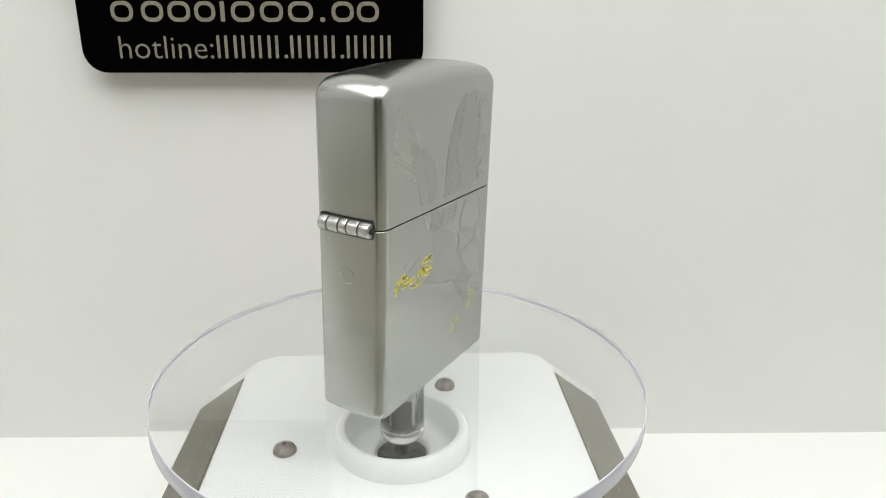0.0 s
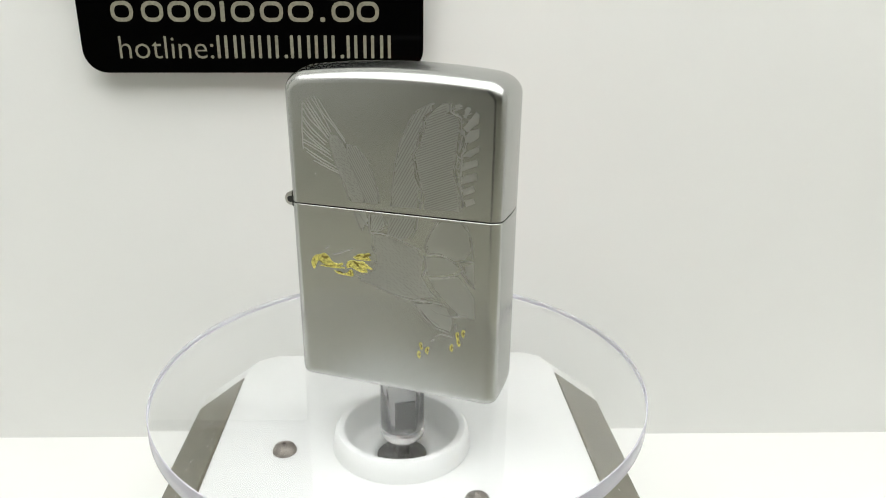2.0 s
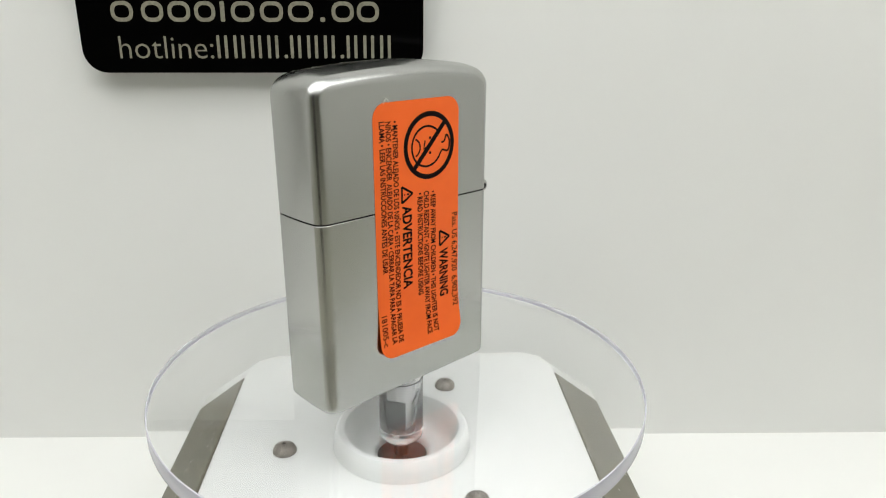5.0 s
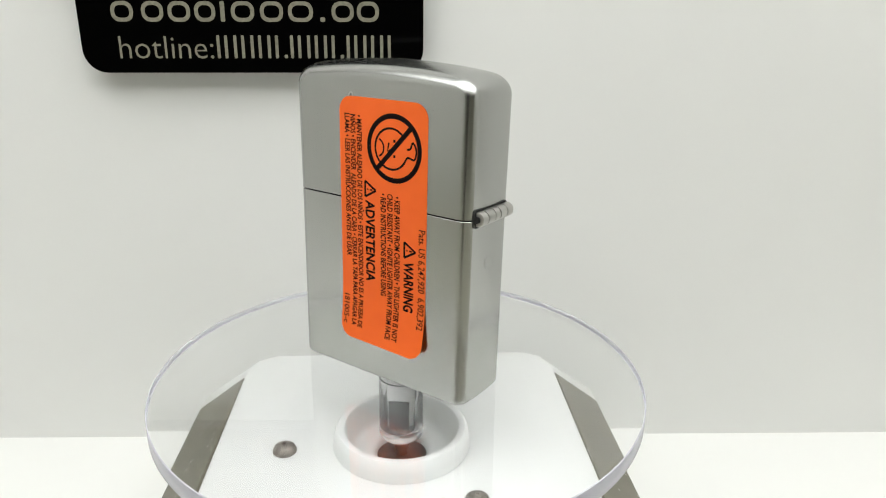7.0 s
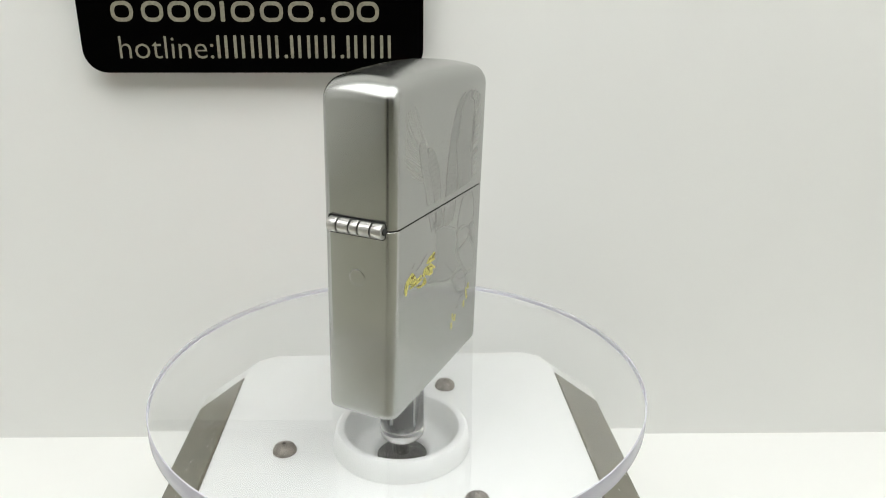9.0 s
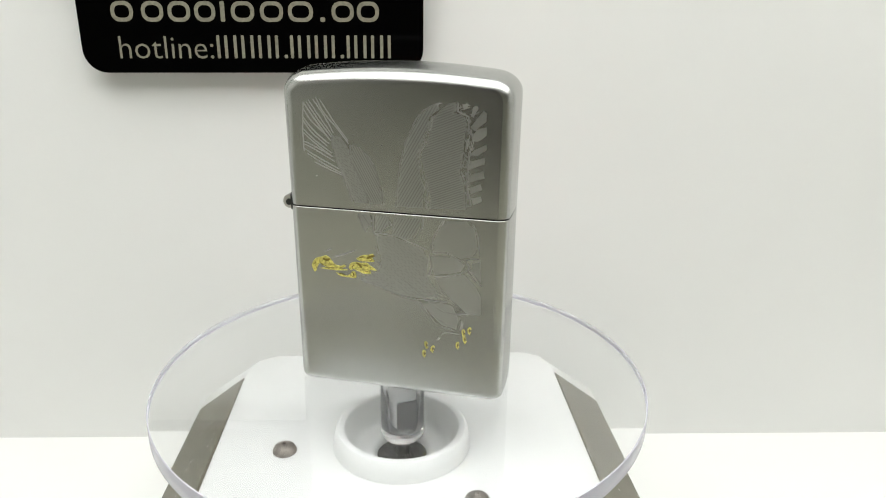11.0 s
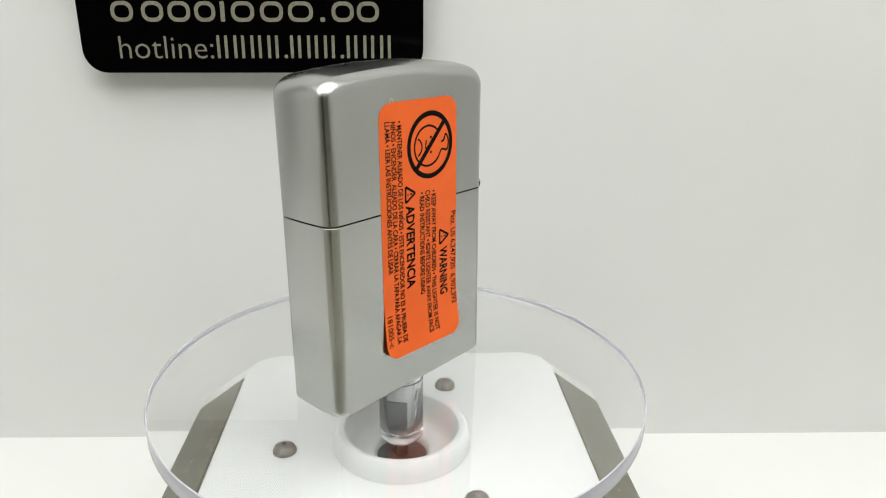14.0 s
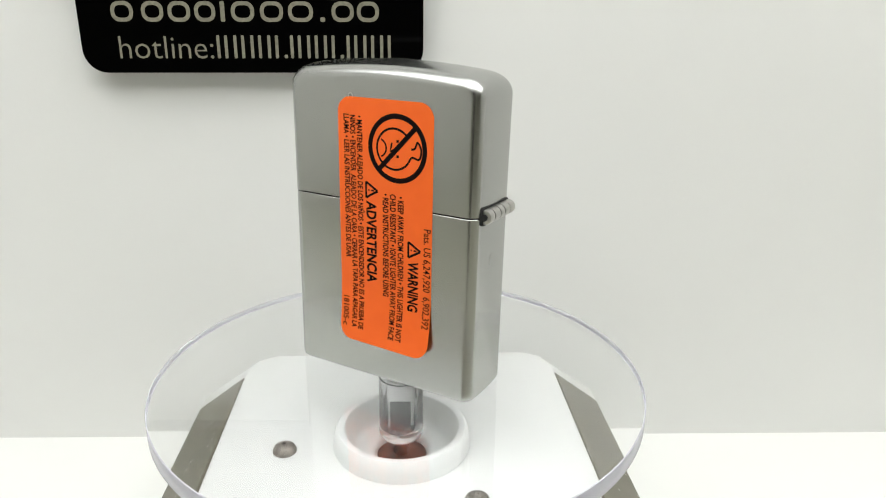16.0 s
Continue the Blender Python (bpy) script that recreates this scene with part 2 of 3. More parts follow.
def build_booth():
    bm = bmesh.new()
    box(bm, -420, 420, -56, 110, FLOOR_Z - 12, FLOOR_Z)
    tagged(part("floor", bm, M_FLOOR, smooth=False), "smooth white display floor board", "floor", kind="structure")
    bm = bmesh.new()
    loft(bm, [[wall_at(u, d, z) for u, d in ((-420, 0), (420, 0), (420, -12), (-420, -12))] for z in (FLOOR_Z - 11, 330)])
    tagged(part("wall_north", bm, M_WALL, smooth=False), "plain off-white back panel of the booth", "wall", kind="structure")
    # unseen sides and ceiling, drawn forward to narrow the dark opening mirrored in steel
    for name, x in (("wall_west", -420), ("wall_east", 408)):
        bm = bmesh.new()
        box(bm, x, x + 12, -558, 40, FLOOR_Z + 0.5, 330)
        tagged(part(name, bm, M_WALL, smooth=False), "plain off-white side panel of the booth", "wall", kind="structure")
    bm = bmesh.new()
    box(bm, -420, 420, -558, 80, 331, 343)
    tagged(part("ceiling", bm, M_WALL, smooth=False), "plain off-white ceiling panel of the booth", "ceiling", kind="structure")
    # unseen room wall and floor, added for the steel to mirror
    bm = bmesh.new()
    box(bm, -1500, 1500, -1420, -1400, -900, 1600)
    tagged(part("wall_south", bm, M_UNSEEN_ROOM, smooth=False), "unseen pale room wall, added for the steel's reflections", "wall", kind="structure")
    bm = bmesh.new()
    box(bm, -1500, 1500, -1400, 400, -900, -880)
    tagged(part("floor_room", bm, M_UNSEEN_ROOM, smooth=False), "unseen pale room floor, added for the steel's reflections", "floor", kind="structure")
    # unseen desk, added: its lit top brightens the lower case's reflection
    bm = bmesh.new()
    box(bm, -900, 900, -560, 300, FLOOR_Z - 40, FLOOR_Z - 12.5)
    tagged(part("desk", bm, M_UNSEEN_PALE, smooth=False), "unseen grey-brown desk top, added for its reflection in the steel", "desk", kind="structure")
    lamp = thing("ceiling_light", 0, -150, 331, "flat white lit panel lamp under the ceiling", "lamp")
    bm = bmesh.new()
    slab(bm, rounded(338, 158, 8), -10, -0.5, 1.0)
    part("frame", bm, M_ALU, lamp, "thin metal frame")
    bm = bmesh.new()
    slab(bm, rounded(330, 150, 6), -14, -10.2, 0.5)
    part("diffuser", bm, M_LAMP, lamp, "glowing white diffuser")


# ================= the reflected upright ==============
def build_reflected_upright():
    """Unseen, added so that a dark upright band is mirrored in the steel."""
    stand = thing("reflected_upright", -36, -172, FLOOR_Z - 12.5, "unseen upright with a black plate, added for its dark reflection", "stand")
    bm = bmesh.new()
    slab(bm, rounded(45, 30, 12), 0, 5, 1.0)
    part("base_plate", bm, M_UNSEEN_PALE, stand, "pale base plate")
    bm = bmesh.new()
    lathe(bm, [(5, 5.02), (5, 218), (4, 219)], 24)
    part("post", bm, M_ALU, stand, "thin metal post")
    bm = bmesh.new()
    slab(bm, rounded(26, 80, 8), 5.3, 15, 1.5, lambda x, z, h: (x, h, 128 + z))
    part("holder", bm, M_REFLECTED_BLACK, stand, "tall black plate, added to mirror as a dark band")


# ================= the sign =================
def build_sign():
    sign = thing("hanging_sign", 0, 0, 0, "glossy black acrylic sign with pale lettering on the wall", "sign")
    off, thick, size = 5.0, 3.0, 1.0358
    # the unseen top edge is raised to darken the lid's reflection
    x0, x1, z0, z1 = -71.9, 5.9, 49.75, 112.0

    def hung(u, d, z):
        # enlarged about the camera's eye to fit its view, nearer the wall
        return wall_at(5.22 + size * (u - 5.22), d, 64.85 + size * (z + 0.0108 * (u + 32) - 64.85))
    r = 5.2
    outline = []
    cx, cz = (x0 + x1) / 2, (z0 + z1) / 2
    for x, z in rounded((x1 - x0) / 2, (z1 - z0) / 2, r, 8):
        outline.append((cx + x, cz + z))
    bm = bmesh.new()
    slab(bm, outline, off - thick, off, 0.25, lambda x, z, h: hung(x, h, z))
    part("panel", bm, M_BLACK, sign)

    def put(bm, name, u, z, label=""):
        for v in bm.verts:
            v.co = Vector(hung(u + v.co.x, off + 0.05, z + v.co.y))
        part(name, bm, M_LETTER, sign, label, smooth=False)

    put(letters("hotline:", 21.3, 5.25, -0.008), "lettering", -63.4, 52.95)
    def bar(u, z, width, height):
        bm = bmesh.new()
        for a, b in rounded(width / 2, height / 2, min(width, height) * 0.3, 3):
            bm.verts.new((a + width / 2, b + height / 2, 0))
        bm.faces.new(bm.verts[:])
        put(bm, "bar", u, z)

    def loop(u, z, width, height, stroke):
        bm = bmesh.new()
        outer = rounded(width / 2, height / 2, min(width, height) * 0.42, 5)
        rows = [[bm.verts.new((width / 2 + a * (1 - f * stroke * 2 / width), height / 2 + b * (1 - f * stroke * 2 / height), 0)) for a, b in outer] for f in (0, 1)]
        for k in range(len(outer)):
            q = (k + 1) % len(outer)
            bm.faces.new((rows[0][k], rows[0][q], rows[1][q], rows[1][k]))
        put(bm, "loop", u, z)

    # plain bars stand for the number, plain loops and bars for the shop's mark
    u = -41.3
    for group in (4, 3, 3):
        for k in range(group):
            for side in (0, 1):
                bar(u + side * 1.75, 53.0, 0.7, 5.1)
            u += 3.84
        if u < -8:
            bar(u - 0.1, 53.0, 0.8, 0.8)
        u += 1.35
    for u, w in ((-64.3, 5.0), (-57.5, 4.9), (-51.6, 5.0), (-45.7, 4.7), (-37.5, 5.2), (-31.0, 5.2), (-24.7, 5.6), (-14.9, 5.0), (-9.2, 5.0)):
        loop(u, 61.0, w, 4.4, 0.85)
    bar(-39.9, 61.0, 1.0, 4.4)
    bar(-17.5, 61.0, 1.1, 1.0)
    # two short spacers hold the panel off the wall
    for u in (-62.0, -4.0):
        bm = bmesh.new()
        rings = []
        for d in (-0.5, off - thick - 0.02):
            rings.append([wall_at(u + 3 * math.cos(k * math.pi / 10), d, 102 + 3 * math.sin(k * math.pi / 10)) for k in range(20)])
        loft(bm, rings)
        part("spacer", bm, M_ALU, sign)


# ================= the turntable =================
PLATE_Z = -17.4
DISC_R, DISC_T = 44.9, 3.3


def build_turntable():
    table = thing("solar_turntable", 0, 0, FLOOR_Z, "white plastic solar turntable with a clear round platter", "turntable")
    z0 = -FLOOR_Z - 0.25

    bm = bmesh.new()
    rings = []
    for h, z, r in ((50.2, FLOOR_Z + 0.25, 10), (50.6, FLOOR_Z + 1.25, 10), (50.9, -33.2, 10), (50.5, -32.2, 10), (37.0, -18.6, 7.5), (36.3, -17.8, 7.0), (35.7, PLATE_Z, 6.5)):
        rings.append([(x, y, z + z0) for x, y in rounded_even(h - 0.5, h, r)])
    for q, z in ((11.6, PLATE_Z), (11.3, PLATE_Z - 1.7), (6.3, PLATE_Z - 1.8), (5.6, PLATE_Z - 2.0), (5.1, PLATE_Z - 2.5), (4.9, PLATE_Z - 3.4), (0.8, PLATE_Z - 3.5)):
        rings.append([(q * x / math.hypot(x, y), q * y / math.hypot(x, y), z + z0) for x, y, _ in rings[0]])
    loft(bm, rings)
    part("base", bm, M_PLASTIC, table, "white plastic base with sloping sides")

    # dark cells on the sloping sides
    # the front panel is unseen, added to darken the case's lower reflection
    for side, front_side in ((-1, False), (1, False), (-1, True)):
        bm = bmesh.new()
        ax, az, bx, bz = 35.7, -17.85, 49.0, -31.0
        k = math.hypot(bx - ax, bz - az)
        nx, nz = -(bz - az) / k, (bx - ax) / k

        def slope(s, y, h):
            out, up = side * (ax + (bx - ax) * s + nx * h), az + (bz - az) * s + nz * h + z0
            return (y, out - 0.6, up) if front_side else (out, y, up)
        for_corners = [(0.0, 26.0), (1.0, 34.5), (1.0, -34.5), (0.0, -26.0)]
        rows = [[slope(s + (0.02 if h > 0.3 and s == 0 else -0.02 if h > 0.3 else 0), y * (0.985 if h > 0.3 else 1), h) for s, y in for_corners] for h in (-0.3, 0.25, 0.45)]
        loft(bm, rows)
        part("solar_panel", bm, M_SOLAR, table, "grey-brown solar cell panel", smooth=False)

    # raised ring round the spindle, with a recess inside
    bm = bmesh.new()
    lathe(bm, [(r, PLATE_Z + h + z0) for r, h in ((13.4, -0.2), (13.3, 0.3), (13.05, 1.8), (12.8, 3.2), (12.3, 3.8), (11.6, 3.95), (11.1, 3.75), (10.8, 3.2), (10.5, 2.0), (10.15, 0.3), (9.8, -0.9), (9.2, -1.5), (8.4, -1.74), (7.4, -1.77))], 72, caps=False)
    part("ring", bm, M_PLASTIC, table, "raised white plastic ring")
    bm = bmesh.new()
    lathe(bm, [(4.85, PLATE_Z - 3.4 + z0), (4.85, PLATE_Z - 2.9 + z0), (4.6, PLATE_Z - 2.75 + z0), (0.5, PLATE_Z - 2.75 + z0)], 40)
    part("bearing", bm, M_SHAFT, table, "dark bearing")

    # three domed screws
    for a in (186.3, 64.5, -55.0):
        cx, cy = 22.5 * math.cos(radians(a)), 22.5 * math.sin(radians(a))
        bm = bmesh.new()
        prof = [(2.25, PLATE_Z - 0.1), (2.25, PLATE_Z + 0.35)] + [(2.2 * math.cos(radians(q)), PLATE_Z + 0.4 + 1.25 * math.sin(radians(q))) for q in (5, 25, 45, 65, 80)] + [(0.3, PLATE_Z + 1.35)]
        lathe(bm, [(r, z + z0) for r, z in prof], 28, cx, cy)
        part("screw", bm, M_SCREW, table, "dull brown-grey domed screw")

    # the platter turns with its spindle
    disc = new("platter")
    disc.parent = table
    bm = bmesh.new()
    n = 160
    e = 0.22
    prof = [(DISC_R - e, -DISC_T), (DISC_R - e * 0.3, -DISC_T + e * 0.3), (DISC_R, -DISC_T + e), (DISC_R, -e), (DISC_R - e * 0.3, -e * 0.3), (DISC_R - e, 0)]
    lathe(bm, prof, n)
    d = part("clear_disc", bm, M_CLEAR, disc, "clear acrylic disc, edge glow put into its lilac rim")
    d.visible_shadow = False
    d.data.materials.append(M_RIM_GLOW)
    for p in d.data.polygons:
        if len(p.vertices) == 4:
            p.material_index = 1
    bm = bmesh.new()
    # a hollow tube with a round bottom
    outer = [(4.2, -DISC_T - 0.03), (4.25, -13.2), (4.35, -13.8), (4.35, -14.9), (4.2, -15.6), (3.8, -16.05), (3.1, -16.3)]
    inner = [(2.8, -14.2), (3.6, -14.0), (3.85, -13.4), (3.85, -DISC_T - 0.03)]
    rings = [[(r * math.cos(2 * math.pi * k / 48), r * math.sin(2 * math.pi * k / 48), z) for k in range(48)] for r, z in [(0.4, -14.25), *inner, *outer, (0.4, -16.35)]]
    loft(bm, rings)
    c = part("spindle", bm, M_SPINDLE, disc, "clear plastic spindle")
    c.visible_shadow = False
    # a pale core with four dark flats shows inside it
    bm = bmesh.new()
    lathe(bm, [(2.75, -DISC_T - 0.3), (2.75, -13.6)], 32)
    part("core", bm, M_PLASTIC, disc, "pale core")
    for k in range(4):
        a0 = -59 + 90 * k
        bm = bmesh.new()
        rows = []
        for r, z in ((2.8, -7.3), (3.1, -7.3), (3.1, -13.3), (2.8, -13.3)):
            # a plane facet, not a curved one
            rows.append([(r * math.cos(radians(a0)) - w * math.sin(radians(a0)), r * math.sin(radians(a0)) + w * math.cos(radians(a0)), z) for w in (-1.9, -0.6, 0.6, 1.9)])
        loft(bm, rows, False, False, False)
        part("flat", bm, M_FLAT, disc, "dark flat of the drive shaft", smooth=False)
    bm = bmesh.new()
    lathe(bm, [(1.4, -20.1), (1.4, -16.4)], 20)
    part("pin", bm, M_SHAFT, disc, "dark pin")
    return table, disc


# ================= the lighter =================
W2, D2, RC = 18.4, 6.35, 1.7
SEAM, TOP = 33.15, 56.3
BOW = 0.38                # the narrow sides bulge by this much


def plain_fields():
    yield [(-10.2, 45.2), (-8.8, 44.9), (-7.3, 42.8), (-6.8, 40.8), (-5.8, 38.1), (-4.9, 35.8), (-4.7, 34.3), (-6.7, 34.2), (-7.8, 36.1), (-8.4, 38.1), (-9.3, 40.2), (-10.3, 43.6)]
    yield [(10.8, 51.0), (11.9, 51.1), (11.7, 50.5), (11.1, 50.1)]
    yield [(12.5, 50.6), (13.2, 50.8), (13.4, 50.4), (12.6, 49.0), (12.2, 49.2)]
    yield [(12.2, 47.6), (14.2, 50.2), (14.7, 49.8), (14.6, 48.5), (12.9, 47.0)]
    yield [(12.6, 46.3), (13.1, 47.2), (14.7, 47.7), (14.7, 46.4), (13.3, 45.4), (12.5, 45.4)]
    yield [(12.1, 43.2), (12.9, 44.1), (14.8, 45.1), (14.8, 44.2), (13.4, 43.2)]
    yield [(11.8, 42.1), (14.5, 43.0), (14.6, 42.0), (12.1, 40.9)]
    yield [(12.0, 40.0), (14.5, 40.9), (14.6, 39.7), (12.2, 38.9)]
    yield [(12.0, 38.0), (14.0, 38.8), (14.3, 37.9), (12.5, 37.1)]
    yield [(12.5, 36.4), (14.0, 36.8), (14.3, 36.0), (12.9, 35.3)]
    yield [(-6.3, 32.5), (-4.4, 32.6), (-3.9, 31.3), (-5.1, 29.6), (-5.8, 30.8)]
    yield [(8.7, 32.3), (12.0, 32.5), (13.3, 31.1), (13.8, 28.0), (12.9, 26.5), (11.1, 26.0), (8.7, 27.0), (6.7, 26.8), (6.3, 28.3), (7.2, 30.5)]
    yield [(6.2, 26.2), (10.1, 26.2), (11.8, 24.9), (11.1, 23.8), (9.2, 23.2), (6.8, 22.8), (6.0, 24.4)]
    yield [(12.9, 25.3), (14.3, 25.8), (14.5, 22.2), (13.2, 23.3)]
    yield [(6.8, 22.2), (9.2, 22.6), (11.7, 23.3), (13.6, 21.2), (14.5, 19.8), (14.7, 16.1), (12.1, 16.4), (9.9, 18.3), (7.8, 20.6)]
    yield [(4.4, 17.4), (7.8, 17.8), (9.8, 17.4), (10.8, 15.4), (10.5, 13.2), (8.0, 13.7), (6.4, 15.2)]
    yield [(-3.1, 28.9), (-0.2, 28.9), (2.4, 27.9), (4.6, 27.1), (5.6, 25.5), (5.3, 22.4), (7.4, 19.3), (4.1, 18.3), (0.3, 18.7), (-3.6, 19.9), (-6.3, 20.9), (-3.2, 22.4), (-2.4, 24.6), (-3.0, 26.9)]

def hatched():
    yield [(-7.0, 43.8), (-5.6, 43.5), (-4.0, 41.9), (-2.9, 39.7), (-2.3, 36.9), (-2.1, 34.3), (-4.3, 34.3), (-4.9, 36.3), (-5.8, 38.3), (-6.9, 40.1), (-7.1, 41.7)]
    yield [(7.1, 51.0), (5.8, 50.3), (4.3, 49.2), (2.9, 46.7), (1.8, 44.0), (1.2, 41.3), (0.6, 37.5), (0.3, 34.1), (4.6, 34.2), (4.7, 36.4), (5.0, 37.8), (4.3, 39.4), (4.1, 41.4), (3.8, 43.0), (4.6, 44.3), (4.9, 45.9), (5.6, 47.3), (5.7, 48.8), (6.5, 49.5), (7.3, 50.0)]
    yield [(7.7, 50.2), (8.9, 51.1), (9.8, 51.3), (9.9, 49.9), (9.4, 49.6), (10.6, 49.5), (11.3, 49.1), (11.6, 48.0), (11.4, 46.6), (11.2, 44.4), (11.0, 42.2), (10.6, 40.8), (11.0, 39.5), (11.4, 38.2), (11.7, 34.4), (5.8, 34.2), (6.0, 36.0), (5.4, 38.3), (5.0, 39.8), (4.6, 41.9), (4.4, 43.0), (5.3, 44.2), (5.6, 46.0), (6.2, 47.3), (6.3, 48.8)]
    yield [(-3.3, 32.4), (-1.4, 32.5), (-1.0, 30.6), (-2.3, 29.7), (-3.5, 29.5)]
    yield [(0.1, 32.5), (4.5, 32.5), (4.1, 30.4), (3.3, 29.1), (1.8, 28.6), (-0.5, 29.2)]

def feathers():
    yield [(-12.7, 51.1), (-11.5, 48.8), (-9.2, 46.2), (-7.5, 44.0)]
    yield [(-12.1, 50.9), (-10.1, 47.8), (-7.6, 44.5)]
    yield [(-14.0, 50.7), (-12.4, 48.3), (-10.2, 45.2)]
    yield [(-13.2, 50.8), (-11.5, 48.3), (-10.0, 45.6)]
    yield [(-14.9, 50.3), (-12.9, 47.4), (-10.7, 44.6)]
    yield [(-14.4, 50.4), (-12.4, 47.5), (-10.4, 44.9)]
    yield [(-15.0, 49.4), (-13.7, 47.4), (-11.6, 45.5), (-10.5, 44.3)]
    yield [(-15.1, 48.0), (-13.5, 46.0), (-10.8, 43.8)]
    yield [(-15.1, 47.5), (-13.8, 45.6), (-11.1, 43.4)]
    yield [(-15.2, 46.1), (-13.1, 44.2), (-10.4, 42.3)]
    yield [(-15.2, 45.5), (-13.1, 43.7), (-10.6, 41.9)]
    yield [(-15.2, 44.1), (-13.0, 43.1), (-10.2, 41.7)]
    yield [(-15.2, 43.6), (-13.0, 42.6), (-9.9, 40.9)]
    yield [(-15.1, 42.8), (-12.8, 41.5), (-9.3, 39.8)]
    yield [(-14.7, 42.1), (-11.9, 40.5), (-8.4, 38.9)]
    yield [(-13.5, 40.7), (-10.7, 39.5), (-7.9, 38.5)]
    yield [(-14.9, 50.2), (-15.2, 46.4), (-15.2, 42.4)]

def outlines():
    yield [(-7.3, 43.9), (-7.3, 41.6), (-6.0, 38.8), (-4.8, 35.8), (-4.5, 34.3)]
    yield [(-10.2, 45.2), (-10.3, 43.6), (-9.3, 40.2), (-7.9, 37.0), (-7.1, 34.1)]
    yield [(-4.5, 42.2), (-3.1, 39.9), (-2.3, 37.2), (-2.0, 34.3)]
    yield [(7.5, 51.1), (5.8, 50.4), (4.2, 49.2), (2.8, 46.7), (1.7, 44.0), (1.0, 41.2), (0.5, 37.5), (0.1, 34.1)]
    yield [(6.7, 49.1), (5.9, 48.4), (5.8, 47.2), (5.1, 45.9), (4.8, 44.3), (4.0, 43.0), (4.4, 41.4), (4.7, 39.6), (5.3, 38.0), (5.4, 36.4), (5.1, 34.2)]
    yield [(10.1, 51.3), (10.2, 49.9), (11.7, 49.2), (11.9, 47.8), (11.6, 44.3), (11.3, 42.1), (10.9, 40.9), (11.4, 39.3), (11.8, 37.7), (11.9, 34.4)]
    yield [(12.1, 47.5), (12.5, 45.4), (12.0, 43.2), (11.8, 40.9), (11.9, 37.7), (12.4, 35.3)]
    yield [(-6.5, 32.6), (-5.2, 29.4)]
    yield [(-3.8, 32.5), (-3.7, 29.3), (-2.4, 29.5), (-0.8, 30.4)]
    yield [(-0.7, 28.9), (-0.1, 32.6)]
    yield [(4.7, 32.5), (4.3, 30.3), (3.5, 28.8)]
    yield [(-3.5, 29.3), (-0.2, 29.1), (2.7, 28.1), (5.1, 27.2)]
    yield [(-3.5, 26.9), (-3.0, 25.7)]
    yield [(8.1, 32.4), (7.0, 30.4), (6.1, 28.1), (6.4, 26.6)]
    yield [(6.4, 26.6), (8.6, 26.8), (11.1, 25.7), (12.7, 26.1), (14.1, 26.2)]
    yield [(12.8, 32.1), (13.7, 30.4), (14.1, 26.8)]
    yield [(5.8, 26.3), (6.2, 24.4), (5.6, 22.7)]
    yield [(6.6, 22.5), (9.2, 22.9), (11.5, 23.6), (12.4, 24.6)]
    yield [(12.2, 24.3), (13.2, 22.7), (14.7, 21.5)]
    yield [(0.8, 22.0), (3.4, 19.8), (6.0, 17.6), (9.1, 16.0), (13.1, 16.5)]
    yield [(3.9, 18.1), (6.3, 18.1), (9.5, 18.0)]
    yield [(4.1, 17.7), (5.6, 15.5), (7.6, 13.5), (10.3, 12.9)]
    yield [(-5.7, 20.3), (-3.0, 19.9), (-0.3, 18.7), (3.6, 18.0)]
    yield [(-6.3, 20.7), (-2.6, 19.6), (0.8, 18.5)]
    yield [(5.0, 16.8), (6.5, 15.4), (8.6, 13.9)]
    yield [(11.9, 25.6), (13.0, 23.8), (14.5, 22.1)]
    yield [(-5.5, 32.2), (-4.2, 30.4)]
    yield [(-3.4, 32.4), (-3.2, 30.3)]
    yield [(-1.7, 32.5), (-0.7, 30.8)]
    yield [(-12.4, 25.3), (-11.4, 25.9)]
    yield [(-10.9, 24.4), (-9.2, 25.1), (-6.9, 26.0)]
    yield [(-3.1, 24.3), (-2.4, 23.6), (-3.0, 22.4)]
    yield [(10.8, 12.3), (8.7, 12.3), (7.0, 10.8)]
    yield [(11.5, 14.8), (11.2, 13.2)]

def gilt_fields():
    yield [(-15.0, 22.4), (-14.8, 23.1), (-14.1, 23.9), (-13.1, 24.2), (-12.3, 24.5), (-11.6, 24.0), (-10.8, 23.0), (-9.9, 22.8), (-11.1, 22.4), (-12.6, 22.5), (-13.5, 23.0), (-14.0, 22.4), (-14.3, 21.6), (-14.6, 21.4)]
    yield [(-8.3, 22.7), (-7.9, 23.5), (-7.0, 23.8), (-6.1, 23.7), (-5.1, 23.8), (-4.4, 23.3), (-3.4, 22.6), (-4.6, 22.6), (-4.4, 22.0), (-5.5, 21.8), (-6.6, 22.2), (-7.4, 22.5), (-8.1, 22.3)]
    yield [(-6.9, 24.4), (-5.8, 25.1), (-4.7, 25.3), (-3.9, 25.5), (-4.2, 24.9), (-3.7, 24.2), (-4.8, 24.1), (-5.9, 24.1), (-6.4, 24.1)]
    yield [(-10.7, 21.6), (-9.1, 21.1), (-8.0, 21.5), (-7.7, 22.0), (-7.2, 21.9), (-7.1, 20.9), (-8.4, 20.9), (-9.9, 21.0)]
    yield [(-13.4, 22.1), (-11.9, 22.4), (-10.2, 22.6), (-9.1, 23.1), (-9.0, 22.7), (-9.9, 22.4), (-8.5, 22.2), (-10.2, 22.0), (-11.9, 22.0)]

